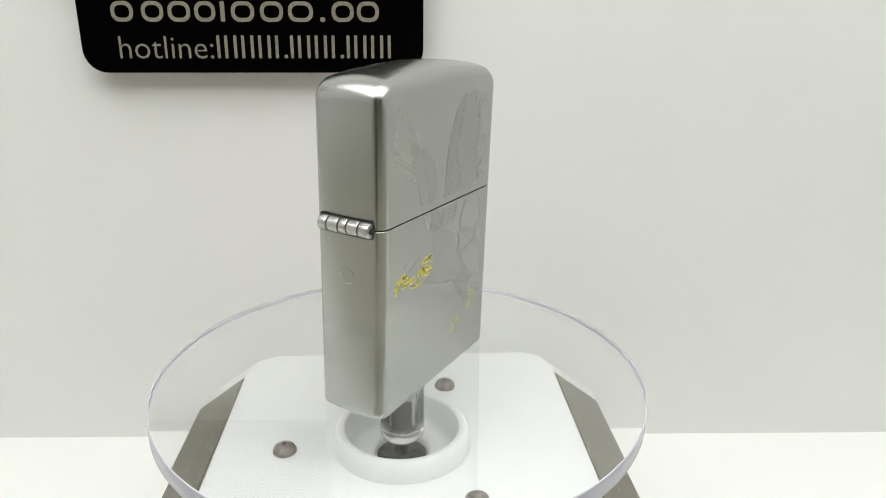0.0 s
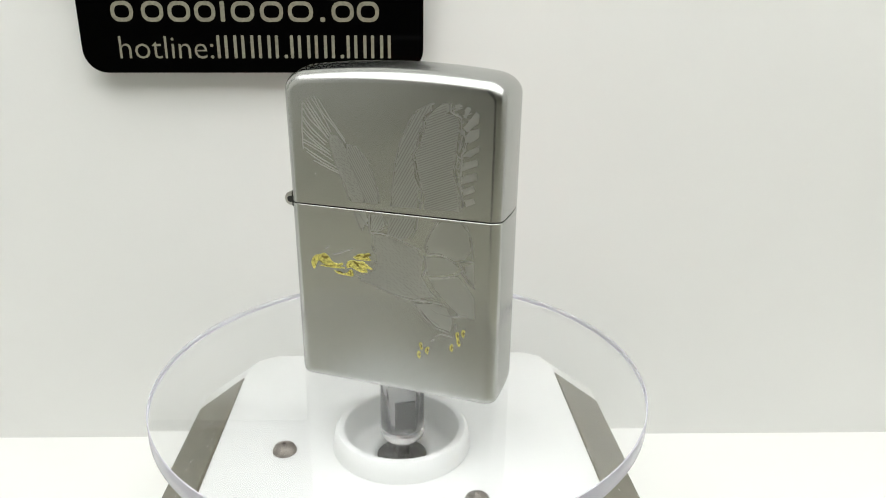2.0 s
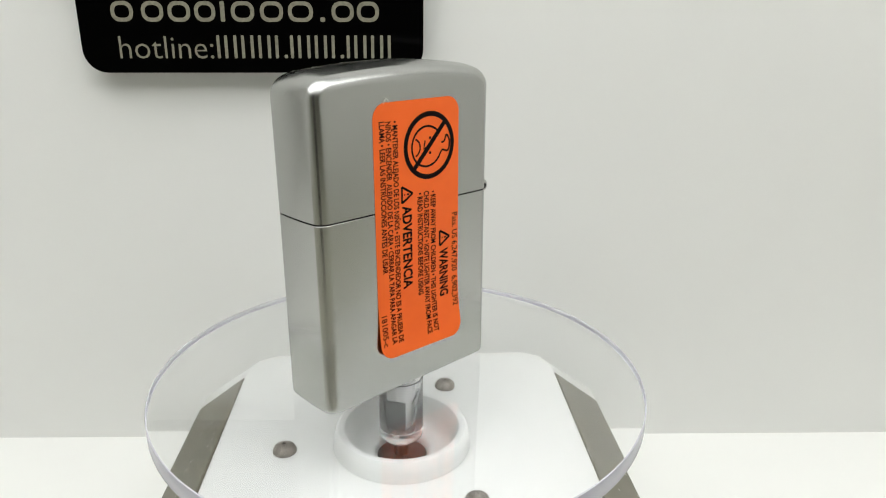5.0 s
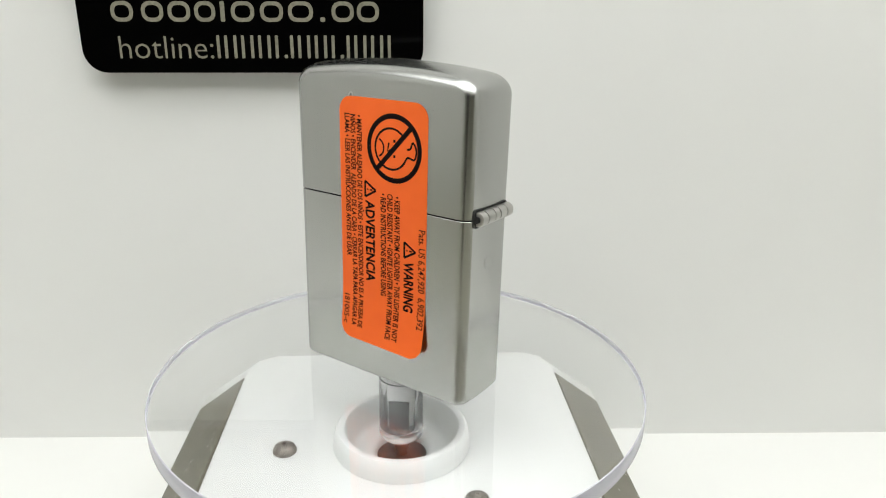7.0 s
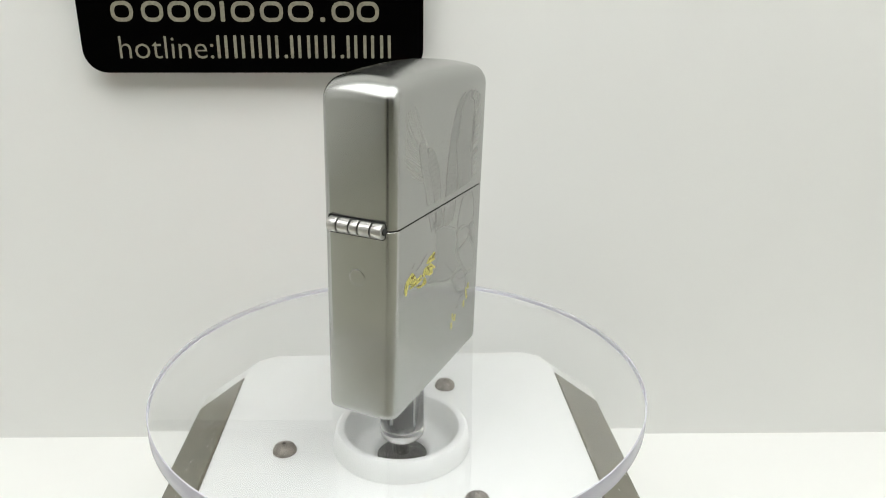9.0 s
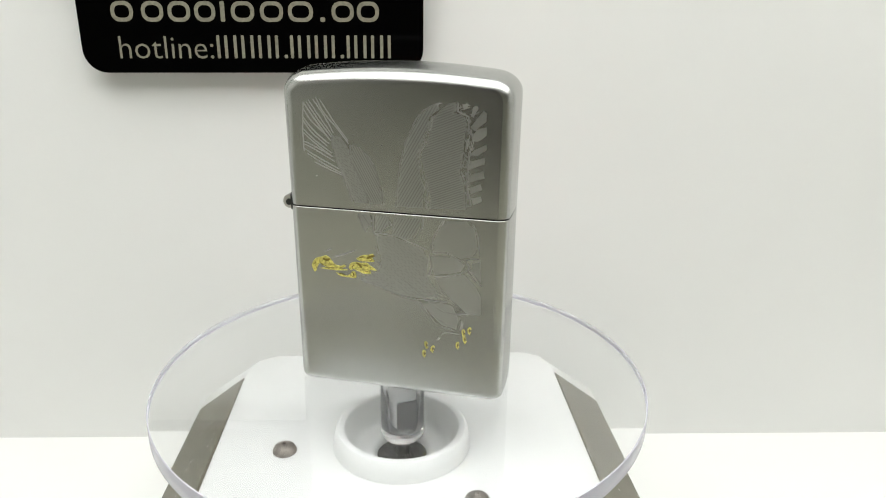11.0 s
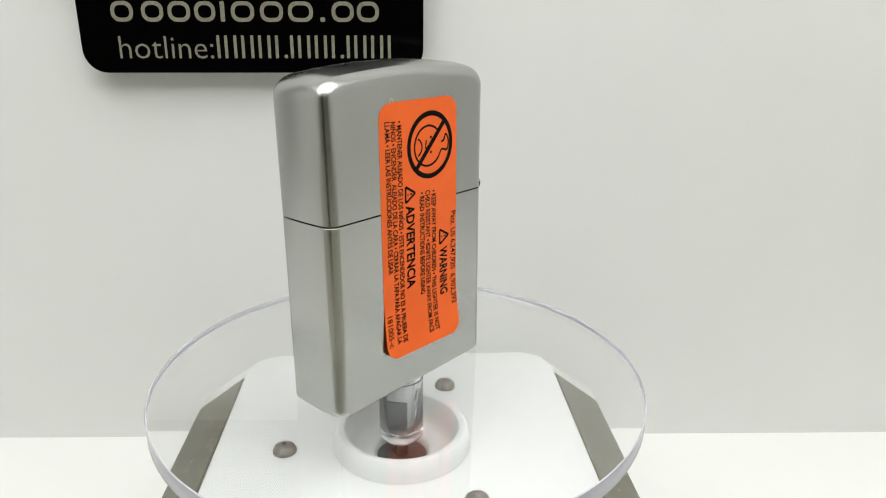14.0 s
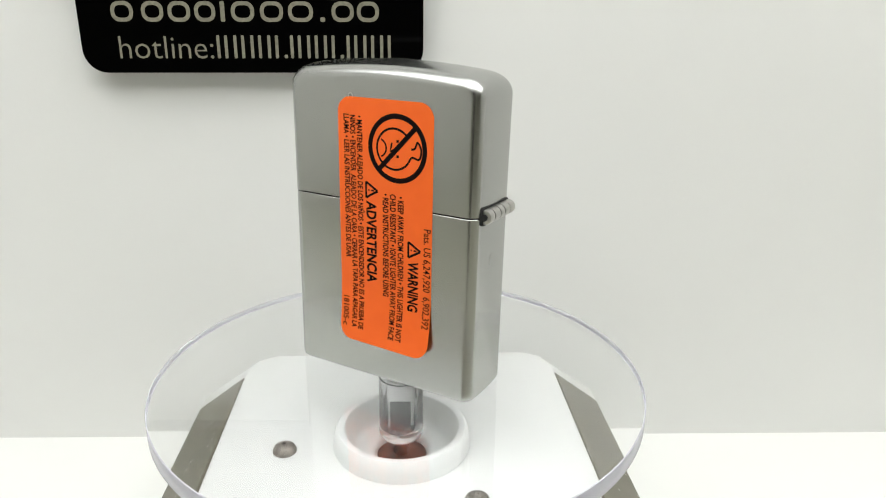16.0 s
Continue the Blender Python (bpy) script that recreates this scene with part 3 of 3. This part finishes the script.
CLAWS = [(5.3, 9.6), (6.4, 9.0), (4.9, 7.9), (10.8, 10.2), (12.0, 11.4), (11.8, 12.6), (12.8, 13.2)]


def front(u, v, h):
    """A point of the engraved face: across, up, proud."""
    return (u, -D2 - h, v)


def lift(x, z):
    """How far the label stands off the case: its lower end has come loose."""
    loose = max(0.0, (19.0 - z) / 12.0)
    return 0.06 + 1.35 * loose ** 2 * (0.65 + 0.35 * min(1.0, max(0.0, (4 - x) / 12))) + 0.004 * math.sin(z * 0.9)


def back(u, v, h):
    """A point of the label: u to the reader's right when the text stands upright, v up."""
    return (u, D2 + lift(u, v) + h, v)


def build_lighter():
    lighter = thing("lighter", 0, 0, 0, "satin steel flip-top lighter with engraved eagle and orange label", "lighter")

    # case body
    bm = bmesh.new()
    rings = []
    for z, ix, iy in ((0.0, 1.15, 0.75), (0.06, 0.8, 0.45), (0.22, 0.42, 0.2), (0.5, 0.16, 0.05), (0.95, 0.0, 0.0), (1.3, 0.0, 0.0), (SEAM - 0.9, 0, 0), (SEAM - 0.34, 0, 0), (SEAM - 0.28, 0.05, 0.05)):
        rings.append([(x, y, z) for x, y in cased(W2 - ix, D2 - iy, RC - min(ix, iy) * 0.5, 10)])
    loft(bm, rings)
    part("case", bm, M_STEEL, lighter, "satin steel lower case", weighted=True)

    # inner unit, seen as the dark joint
    bm = bmesh.new()
    slab(bm, rounded(W2 - 0.8, D2 - 0.8, 1.8, 6), SEAM - 3, SEAM + 3)
    part("insert", bm, M_SEAM, lighter, "dark inner unit in the joint")

    # lid: an arched front outline swept through its depth
    def outline(inset):
        pts = []
        hx, rise, r = W2 - inset, 1.35, max(0.4, 3.2 - inset)
        zt = TOP + 0.2 - inset * 1.15
        pts.append((hx, SEAM + 0.0))
        pts.append((hx, SEAM + 0.25))
        shoulder = zt - rise
        for k in range(9):
            a = radians(90 * k / 8)
            pts.append((hx - r + r * math.cos(a), shoulder - r + r * math.sin(a) + rise * 0.28 * (k / 8) ** 2))
        for k in range(1, 24):
            x = (hx - r) * (1 - 2 * k / 24)
            pts.append((x, shoulder + rise * 0.28 + rise * 0.72 * (1 - (x / (hx - r)) ** 2)))
        for k in range(8, -1, -1):
            a = radians(180 - 90 * k / 8)
            pts.append((-(hx - r) + r * math.cos(a), shoulder - r + r * math.sin(a) + rise * 0.28 * (k / 8) ** 2))
        pts.append((-hx, SEAM + 0.25))
        pts.append((-hx, SEAM + 0.0))
        # the lid widens a touch towards its top, to fit the camera's view
        return [(x * (1 + 0.008 * (z - SEAM) / 23), z) for x, z in pts]
    bm = bmesh.new()
    rings = []
    steps = [radians(90 * k / 8) for k in range(9)]
    def bowed(pts, y):
        b = BOW * (1 - (y / D2) ** 2)
        crown = 1.25 * (y / D2) ** 2
        return [(x + math.copysign(b, x) * max(0.0, abs(x) / W2 - 0.8) / 0.2, y, z - crown * max(0.0, (z - SEAM - 17) / (TOP - SEAM - 17))) for x, z in pts]
    for a in steps:
        rings.append(bowed(outline(RC * (1 - math.sin(a))), -(D2 - RC) - RC * math.cos(a)))
    for k in range(1, 8):
        rings.append(bowed(outline(0.0), (D2 - RC) * (k / 4 - 1)))
    for a in reversed(steps):
        rings.append(bowed(outline(RC * (1 - math.sin(a))), (D2 - RC) + RC * math.cos(a)))
    loft(bm, rings)
    part("lid", bm, M_STEEL, lighter, "satin steel hinged lid, shut", weighted=True)

    # hinge: five knuckles on a pin; a proud dark plate paints the slot's shade
    bm = bmesh.new()
    rows = []
    for x in (-W2 + 0.4, -W2 - BOW - 0.06):
        rows.append([(x, y, SEAM + z) for y, z in rounded(4.92, 1.5, 0.5, 3)])
    loft(bm, rows)
    hinge = part("hinge", bm, M_SEAM, lighter, "five-knuckle steel hinge")
    y = -4.85
    for w in (1.78, 1.92, 1.42, 1.98, 1.6):
        bm = bmesh.new()
        rings = []
        for q, r in ((0.0, 1.05), (0.06, 1.17), (0.14, 1.2), (w - 0.14, 1.2), (w - 0.06, 1.17), (w, 1.05)):
            rings.append([(-W2 - BOW - 0.32 + r * math.cos(2 * math.pi * i / 24), y + q, SEAM + r * math.sin(2 * math.pi * i / 24)) for i in range(24)])
        loft(bm, rings)
        part("knuckle", bm, M_POLISHED, hinge, weighted=True)
        y += w + 0.16
    bm = bmesh.new()
    rings = []
    for q in (-5.1, 4.85):
        rings.append([(-W2 - BOW - 0.32 + 0.55 * math.cos(2 * math.pi * i / 16), q, SEAM + 0.55 * math.sin(2 * math.pi * i / 16)) for i in range(16)])
    loft(bm, rings)
    part("pin", bm, M_SEAM, hinge, "dark hinge pin")

    # two spot-weld marks above and below the hinge
    for yy, zz, rr in ((-0.4, 41.3, 1.5), (0.0, 24.9, 1.45)):
        bm = bmesh.new()
        rings = []
        for r, h in ((rr, -0.04), (rr * 0.9, 0.05), (rr * 0.75, 0.03), (rr * 0.25, 0.03)):
            rings.append([(-W2 - BOW * (1 - ((yy + r * math.cos(2 * math.pi * i / 32)) / D2) ** 2) - h, yy + r * math.cos(2 * math.pi * i / 32), zz + r * math.sin(2 * math.pi * i / 32)) for i in range(32)])
        loft(bm, rings)
        part("weld_mark", bm, M_STEEL, lighter, "shallow round weld mark")

    # a few specks of dirt on the case
    for sx, sz, sy, sr in ((-13.2, 38.4, -1, 0.12), (13.7, 7.2, -1, 0.13), (-12.6, 7.6, 1, 0.14), (-11.5, 49.6, 1, 0.1), (9.6, 31.5, 1, 0.1), (-14.4, 9.0, 1, 0.1), (6.5, 28.0, -1, 0.09), (-2.0, 44.0, -1, 0.08)):
        bm = bmesh.new()
        rows = []
        for r, h in ((sr, 0.0), (sr * 0.6, 0.04)):
            rows.append([(sx + r * math.cos(2 * math.pi * i / 10), sy * (D2 + h), sz + r * 0.8 * math.sin(2 * math.pi * i / 10)) for i in range(10)])
        loft(bm, rows)
        part("speck", bm, M_SEAM if sx > -13 or sy > 0 else M_DUST, lighter, "tiny speck of dirt")
    random.seed(9)
    bm = bmesh.new()
    for k in range(18):
        x, y, r = random.uniform(-15, 15), random.uniform(-3.8, 4.2), random.choice((0.04, 0.05, 0.06, 0.08))
        z = TOP + 0.2 - 1.35 * 0.72 * (x / 15.2) ** 2 - 1.25 * (y / D2) ** 2
        rows = [[(x + q * r * math.cos(a), y + q * r * 0.8 * math.sin(a), z + h) for a in [2 * math.pi * i / 6 for i in range(6)]] for q, h in ((1, -0.05), (0.9, 0.03), (0.3, 0.06))]
        loft(bm, rows)
    tagged(part("dust", bm, M_DUST, lighter, "pale specks of dust on the lid", smooth=False), kind="stuff")
    build_engraving(lighter)
    build_label(lighter)


def build_engraving(lighter):
    random.seed(5)

    def raised(u, v, h):
        return front(u, v, h + 0.012)

    def plate(bm, poly, h):
        rim = [p for a, b in zip(poly, poly[1:] + poly[:1]) for p in (a, ((a[0] + b[0]) / 2 + random.uniform(-0.07, 0.07), (a[1] + b[1]) / 2 + random.uniform(-0.07, 0.07)))]
        bm.faces.new([bm.verts.new(front(x, z, h)) for x, z in rim])

    def hatch(bm, poly, degrees, gap, width):
        c, s = math.cos(radians(degrees)), math.sin(radians(degrees))
        cx, cz = sum(p[0] for p in poly) / len(poly), sum(p[1] for p in poly) / len(poly)
        for i in range(-90, 91):
            runs, run = [], []
            for k in range(-130, 131):
                x, z = cx + c * k * 0.15 - s * i * gap, cz + s * k * 0.15 + c * i * gap
                if inside(x, z, poly):
                    run.append((x, z))
                elif run:
                    runs.append(run)
                    run = []
            for run in runs:
                if len(run) > 4:
                    a, b = random.randint(0, 1), len(run) - 1 - random.randint(0, 2)
                    ribbon(bm, [run[a], run[(a + b) // 2], run[b]], width * random.uniform(0.8, 1.2), raised, False, 0.012)

    # matt ground of the feathers
    bm = bmesh.new()
    for poly in itertools.chain(plain_fields(), hatched()):
        plate(bm, poly, 0.011)
    eagle = tagged(part("engraving", bm, M_FIELD, lighter, "matt engraved eagle with hatched feathers", smooth=False), kind="stuff")
    bm = bmesh.new()
    for poly, (degrees, gap, width) in zip(hatched(), ((-62, 0.36, 0.13), (60, 0.42, 0.15), (22, 0.36, 0.13), (62, 0.42, 0.16), (60, 0.42, 0.16))):
        hatch(bm, poly, degrees, gap, width)
    # small flecks on the breast and down the first feather
    for poly, gap in ((list(plain_fields())[-1], 0.62), (list(plain_fields())[0], 0.5)):
        for x, z in itertools.product(np.arange(-11, 10, gap), np.arange(15, 46, gap * 0.8)):
            x, z = x + random.uniform(-0.15, 0.15), z + random.uniform(-0.15, 0.15)
            if inside(x, z, poly) and inside(x + 0.4, z - 0.25, poly):
                ribbon(bm, [(x, z), (x + 0.2, z + 0.04), (x + 0.38, z - 0.2)], 0.11, raised, True, 0.012)
    tagged(part("hatching", bm, M_CUT_SHADE, eagle, "fine hatching strokes, shade of the cuts put into their colour", smooth=False), kind="stuff")
    bm = bmesh.new()
    for line in feathers():
        for piece in cut_by_hand(smooth_line(line), 0.03, 0.0):
            ribbon(bm, piece, random.uniform(0.2, 0.28), front, True, 0.035)
    # short quills in the trailing feathers
    for poly in itertools.islice(plain_fields(), 1, 10):
        cx, cz = sum(p[0] for p in poly) / len(poly), sum(p[1] for p in poly) / len(poly)
        for k in range(3):
            w = random.uniform(0.3, 0.8)
            z = cz + (k - 1) * 0.35
            ribbon(bm, smooth_line([(cx - w, z - 0.15), (cx, z + random.uniform(-0.1, 0.1)), (cx + w, z + 0.25)], 3), 0.14, raised, True, 0.02)
    tagged(part("bright_line", bm, M_CUT_LIGHT, eagle, "engraved feather lines, caught light put into their colour", smooth=False), kind="stuff")
    # ragged outlines: a painted highlight beside a painted groove shade
    bright, dark = bmesh.new(), bmesh.new()
    for line in outlines():
        for piece in cut_by_hand(smooth_line(line), 0.08, 0.12):
            ribbon(dark, piece, random.uniform(0.16, 0.3), raised, True, 0.02)
        for piece in cut_by_hand(smooth_line(line), 0.07, 0.2)[::2]:
            ribbon(bright, [(x + 0.2, z - 0.08) for x, z in piece], random.uniform(0.12, 0.2), raised, True, 0.03)
    # feather-tip strokes in the same groove shade along the wing border
    for line in itertools.islice(outlines(), 4, 7):
        for tip in scallops(line, 1.3):
            ribbon(dark, smooth_line(tip, 3), random.uniform(0.14, 0.26), raised, True, 0.02)
    tagged(part("bright_line", bright, M_CUT_LIGHT, eagle, "painted highlights beside the engraved outlines", smooth=False), kind="stuff")
    tagged(part("dark_line", dark, M_GROOVE_SHADE, eagle, "engraved outlines, groove shade put into their colour", smooth=False), kind="stuff")
    # gilded beak, eye, crest and claws
    for poly in gilt_fields():
        bm = bmesh.new()
        rim = smooth_line(poly + poly[:1], 3)[:-1]
        bm.faces.new([bm.verts.new(front(x, z, 0.05)) for x, z in rim])
        for (x0, z0), (x1, z1) in zip(rim, rim[1:] + rim[:1]):
            ribbon(bm, [(x0, z0), (x1, z1)], 0.08, raised, False, 0.07)
        part("gilding", bm, M_GILT, eagle, "yellow gilt enamel", smooth=False)
        bm = bmesh.new()
        cx, cz = sum(p[0] for p in rim) / len(rim), sum(p[1] for p in rim) / len(rim)
        for piece in cut_by_hand([(cx + (x - cx) * 0.72, cz + (z - cz) * 0.6) for x, z in rim], 0.08, 0.3)[::2]:
            ribbon(bm, piece, random.uniform(0.1, 0.2), lambda u, v, h: front(u, v, h + 0.06))
        part("dark_line", bm, M_GILT_DARK, eagle, "dark lines in the gilding", smooth=False)
    bm = bmesh.new()
    for line in ([(-12.9, 24.0), (-12.3, 23.7), (-11.6, 24.0)], [(-12.6, 23.7), (-12.1, 23.9)], [(-6.9, 23.7), (-6.3, 23.3), (-6.0, 22.8)], [(-5.0, 24.6), (-4.4, 25.0), (-3.7, 25.2)], [(-6.3, 24.7), (-5.6, 24.9)]):
        ribbon(bm, smooth_line(line), 0.42, lambda u, v, h: front(u, v, h + 0.07))
    part("dark_line", bm, M_GILT_DARK, eagle, "dark lines in the gilding", smooth=False)
    for x, z in CLAWS:
        bm = bmesh.new()
        lean = random.uniform(-0.25, 0.25)
        ring = [(x + 0.24 * math.cos(a) + lean * math.sin(a) * 0.7 + random.uniform(-0.05, 0.05), z + 0.55 * math.sin(a) + random.uniform(-0.05, 0.05)) for a in [radians(20 + 320 * i / 14) for i in range(15)]]
        ribbon(bm, ring, 0.26, front, True, 0.07)
        ribbon(bm, [(x - 0.1, z - 0.6), (x + 0.12, z - 0.8)], 0.26, front, True, 0.06)
        part("gilding", bm, M_GILT, eagle, "yellow gilt claw", smooth=False)
        bm = bmesh.new()
        ribbon(bm, [(x, z - 0.3), (x + 0.06, z), (x, z + 0.3)], 0.2, lambda u, v, h: front(u, v, h + 0.01))
        part("dark_line", bm, M_GILT_DARK, eagle, "dark line in the gilding", smooth=False)


def build_label(lighter):
    # the paper, rounded, its lower end loose
    outline = [(-1.35 + x, 28.75 + z) for x, z in rounded(9.3, 21.75, 2.6, 8)]
    bm = bmesh.new()
    ys = sorted({round(z, 3) for _, z in outline} | {round(7.5 + 0.6 * k, 3) for k in range(1, 70) if 7.5 + 0.6 * k < 50.4})
    rows_f, rows_b = [], []
    for z in ys:
        dz = max(0.0, abs(z - 28.75) - 19.15)
        half = 9.3 - 2.6 + math.sqrt(max(0.0, 2.6 ** 2 - dz ** 2))
        xs = [-1.35 + half * (-1 + 2 * k / 10) for k in range(11)]
        rows_f.append([bm.verts.new(back(x, z, 0.0)) for x in xs])
        rows_b.append([bm.verts.new(back(x, z, -0.05)) for x in xs])
    for rows in (rows_f, rows_b):
        for a, b in zip(rows, rows[1:]):
            for i in range(10):
                bm.faces.new((a[i], a[i + 1], b[i + 1], b[i]))
    for fa, fb, ba, bb in zip(rows_f, rows_f[1:], rows_b, rows_b[1:]):
        for i in (0, 10):
            bm.faces.new((fa[i], fb[i], bb[i], ba[i]))
    for i in (0, len(ys) - 1):
        for k in range(10):
            bm.faces.new((rows_f[i][k], rows_f[i][k + 1], rows_b[i][k + 1], rows_b[i][k]))
    label = part("label", bm, M_ORANGE, lighter, "bright orange paper warning label, lower end loose")

    # printed lines read downwards; the tops of the letters point to -x
    def text(words, x, z, length, height, bold=0.0):
        bm = letters(words, length, height, bold)
        bmesh.ops.subdivide_edges(bm, edges=[q for q in bm.edges if q.calc_length() > 3], cuts=2)
        for v in bm.verts:
            v.co = Vector(back(x - v.co.y, z - v.co.x, 0.03))
        part("print", bm, M_INK, label, smooth=False)

    text("Pats. US 6,247,920  6,902,392", -9.15, 30.1, 17.7, 1.35, 0.008)
    text("WARNING", -6.15, 24.0, 9.0, 2.0, 0.03)
    text("\u2022 KEEP AWAY FROM CHILDREN \u2022 THIS LIGHTER IS NOT", -4.05, 34.9, 26.0, 1.15, 0.024)
    text("CHILD RESISTANT \u2022 IGNITE LIGHTER AWAY FROM FACE", -2.5, 35.1, 26.2, 1.15, 0.024)
    text("\u2022 READ INSTRUCTIONS BEFORE USING", -1.05, 35.0, 18.4, 1.15, 0.024)
    text("ADVERTENCIA", 2.25, 33.3, 14.7, 2.0, 0.03)
    text("\u2022 MANTENER ALEJADO DE LOS NI\u00d1OS \u2022 ESTE ENCENDEDOR NO ES A PRUEBA DE", 4.05, 47.5, 38.2, 1.08, 0.024)
    text("NI\u00d1OS \u2022 ENCENDER  ALEJADO DE LA CARA \u2022 CERRAR LA TAPA PARA APAGAR LA", 5.45, 47.5, 38.1, 1.08, 0.024)
    text("LLAMA \u2022 LEER LAS INSTRUCCIONES ANTES DE USAR", 6.75, 47.6, 25.2, 1.08, 0.024)
    text("181005-c", 7.4, 15.0, 5.6, 1.2, 0.012)

    def ink_line(bm, line, width):
        fine = []
        for a, b in zip(line, line[1:]):
            n = max(1, int(math.hypot(b[0] - a[0], b[1] - a[1]) / 0.6))
            fine += [(a[0] + (b[0] - a[0]) * k / n, a[1] + (b[1] - a[1]) * k / n) for k in range(n)]
        ribbon(bm, fine + [line[-1]], width, lambda u, v, h: back(u, v, 0.03), False)

    def arc(cx, cz, r, a0, a1, n=40, rz=None):
        return [(cx + r * math.cos(radians(a0 + (a1 - a0) * k / n)), cz + (rz or r) * math.sin(radians(a0 + (a1 - a0) * k / n))) for k in range(n + 1)]

    # warning triangles, pointing to -x
    for cx, z in ((0.0, 33.7), (-8.5, 24.5)):
        bm = bmesh.new()
        tri = [(cx + 2.35, z + 2.9), (cx + 2.35, z + 0.15), (cx, z + 1.5)]
        for a, b in zip(tri, tri[1:] + tri[:1]):
            ink_line(bm, [a, b], 0.38)
        ink_line(bm, [(cx + 1.3, z + 1.5), (cx + 0.75, z + 1.5)], 0.28)
        ink_line(bm, [(cx + 1.9, z + 1.5), (cx + 1.65, z + 1.5)], 0.28)
        part("print", bm, M_INK, label, smooth=False)
    # prohibition ring with a plain round head behind the bar
    cx, cz = -3.85, 42.75
    bm = bmesh.new()
    ink_line(bm, arc(cx, cz, 5.25, 0, 360, 72), 0.85)
    part("print", bm, M_INK, label, "black prohibition ring", smooth=False)
    bm = bmesh.new()
    ink_line(bm, [(cx + 3.45, cz - 3.6), (cx - 3.45, cz + 3.6)], 0.85)
    part("print", bm, M_INK, label, "black diagonal bar", smooth=False)
    bm = bmesh.new()
    ink_line(bm, arc(cx + 0.55, cz - 0.1, 3.35, 215, 505, 60), 0.36)
    ink_line(bm, smooth_line([(cx - 2.2, cz - 2.0), (cx - 2.9, cz - 1.1), (cx - 4.2, cz - 1.3), (cx - 4.6, cz + 0.2), (cx - 3.9, cz + 1.4), (cx - 3.4, cz + 0.4), (cx - 2.7, cz + 0.2)]), 0.34)
    ink_line(bm, arc(cx + 3.6, cz - 0.1, 1.5, 110, 250, 16), 0.3)
    ink_line(bm, [(cx + 1.0, cz + 0.9), (cx + 1.3, cz - 0.5), (cx + 0.6, cz - 0.2)], 0.3)
    for dz in (1.25, -1.25):
        ink_line(bm, [(cx + 0.1, cz + dz), (cx - 0.35, cz + dz)], 0.45)
    part("print", bm, M_INK, label, "plain line drawing of a round face", smooth=False)
    # a curl of lint at the upper edge
    bm = bmesh.new()
    ribbon(bm, smooth_line([(5.7, 50.3), (5.6, 50.8), (5.3, 51.1), (4.9, 50.9), (4.8, 50.4)]), 0.12, lambda u, v, h: back(u, v, h + 0.05), False)
    part("lint", bm, M_DUST, label, "pale curl of lint")


build_booth()
build_reflected_upright()
build_sign()
TABLE, PLATTER = build_turntable()
build_lighter()


# ================= movement =================
def turn(t):
    """The platter's angle in degrees: it turns at an even pace."""
    return 57.0 - 39.37 * t


def motions():
    lighter = bpy.data.objects["lighter"]
    rows, spin = [], []
    for k in range(33):
        t = k * 0.5
        a = turn(t)
        c, s = math.cos(radians(a)), math.sin(radians(a))
        rows.append((t, pose((1.354 * c + 0.91 * s) * MM, (1.354 * s - 0.91 * c) * MM, 0.1 * MM, 1.1, 0, a)))
        spin.append((t, pose(0.15 * c * MM, 0.15 * s * MM, -FLOOR_Z * MM, 0, 0, a)))
    walk(lighter, rows)
    walk(PLATTER, spin)


motions()
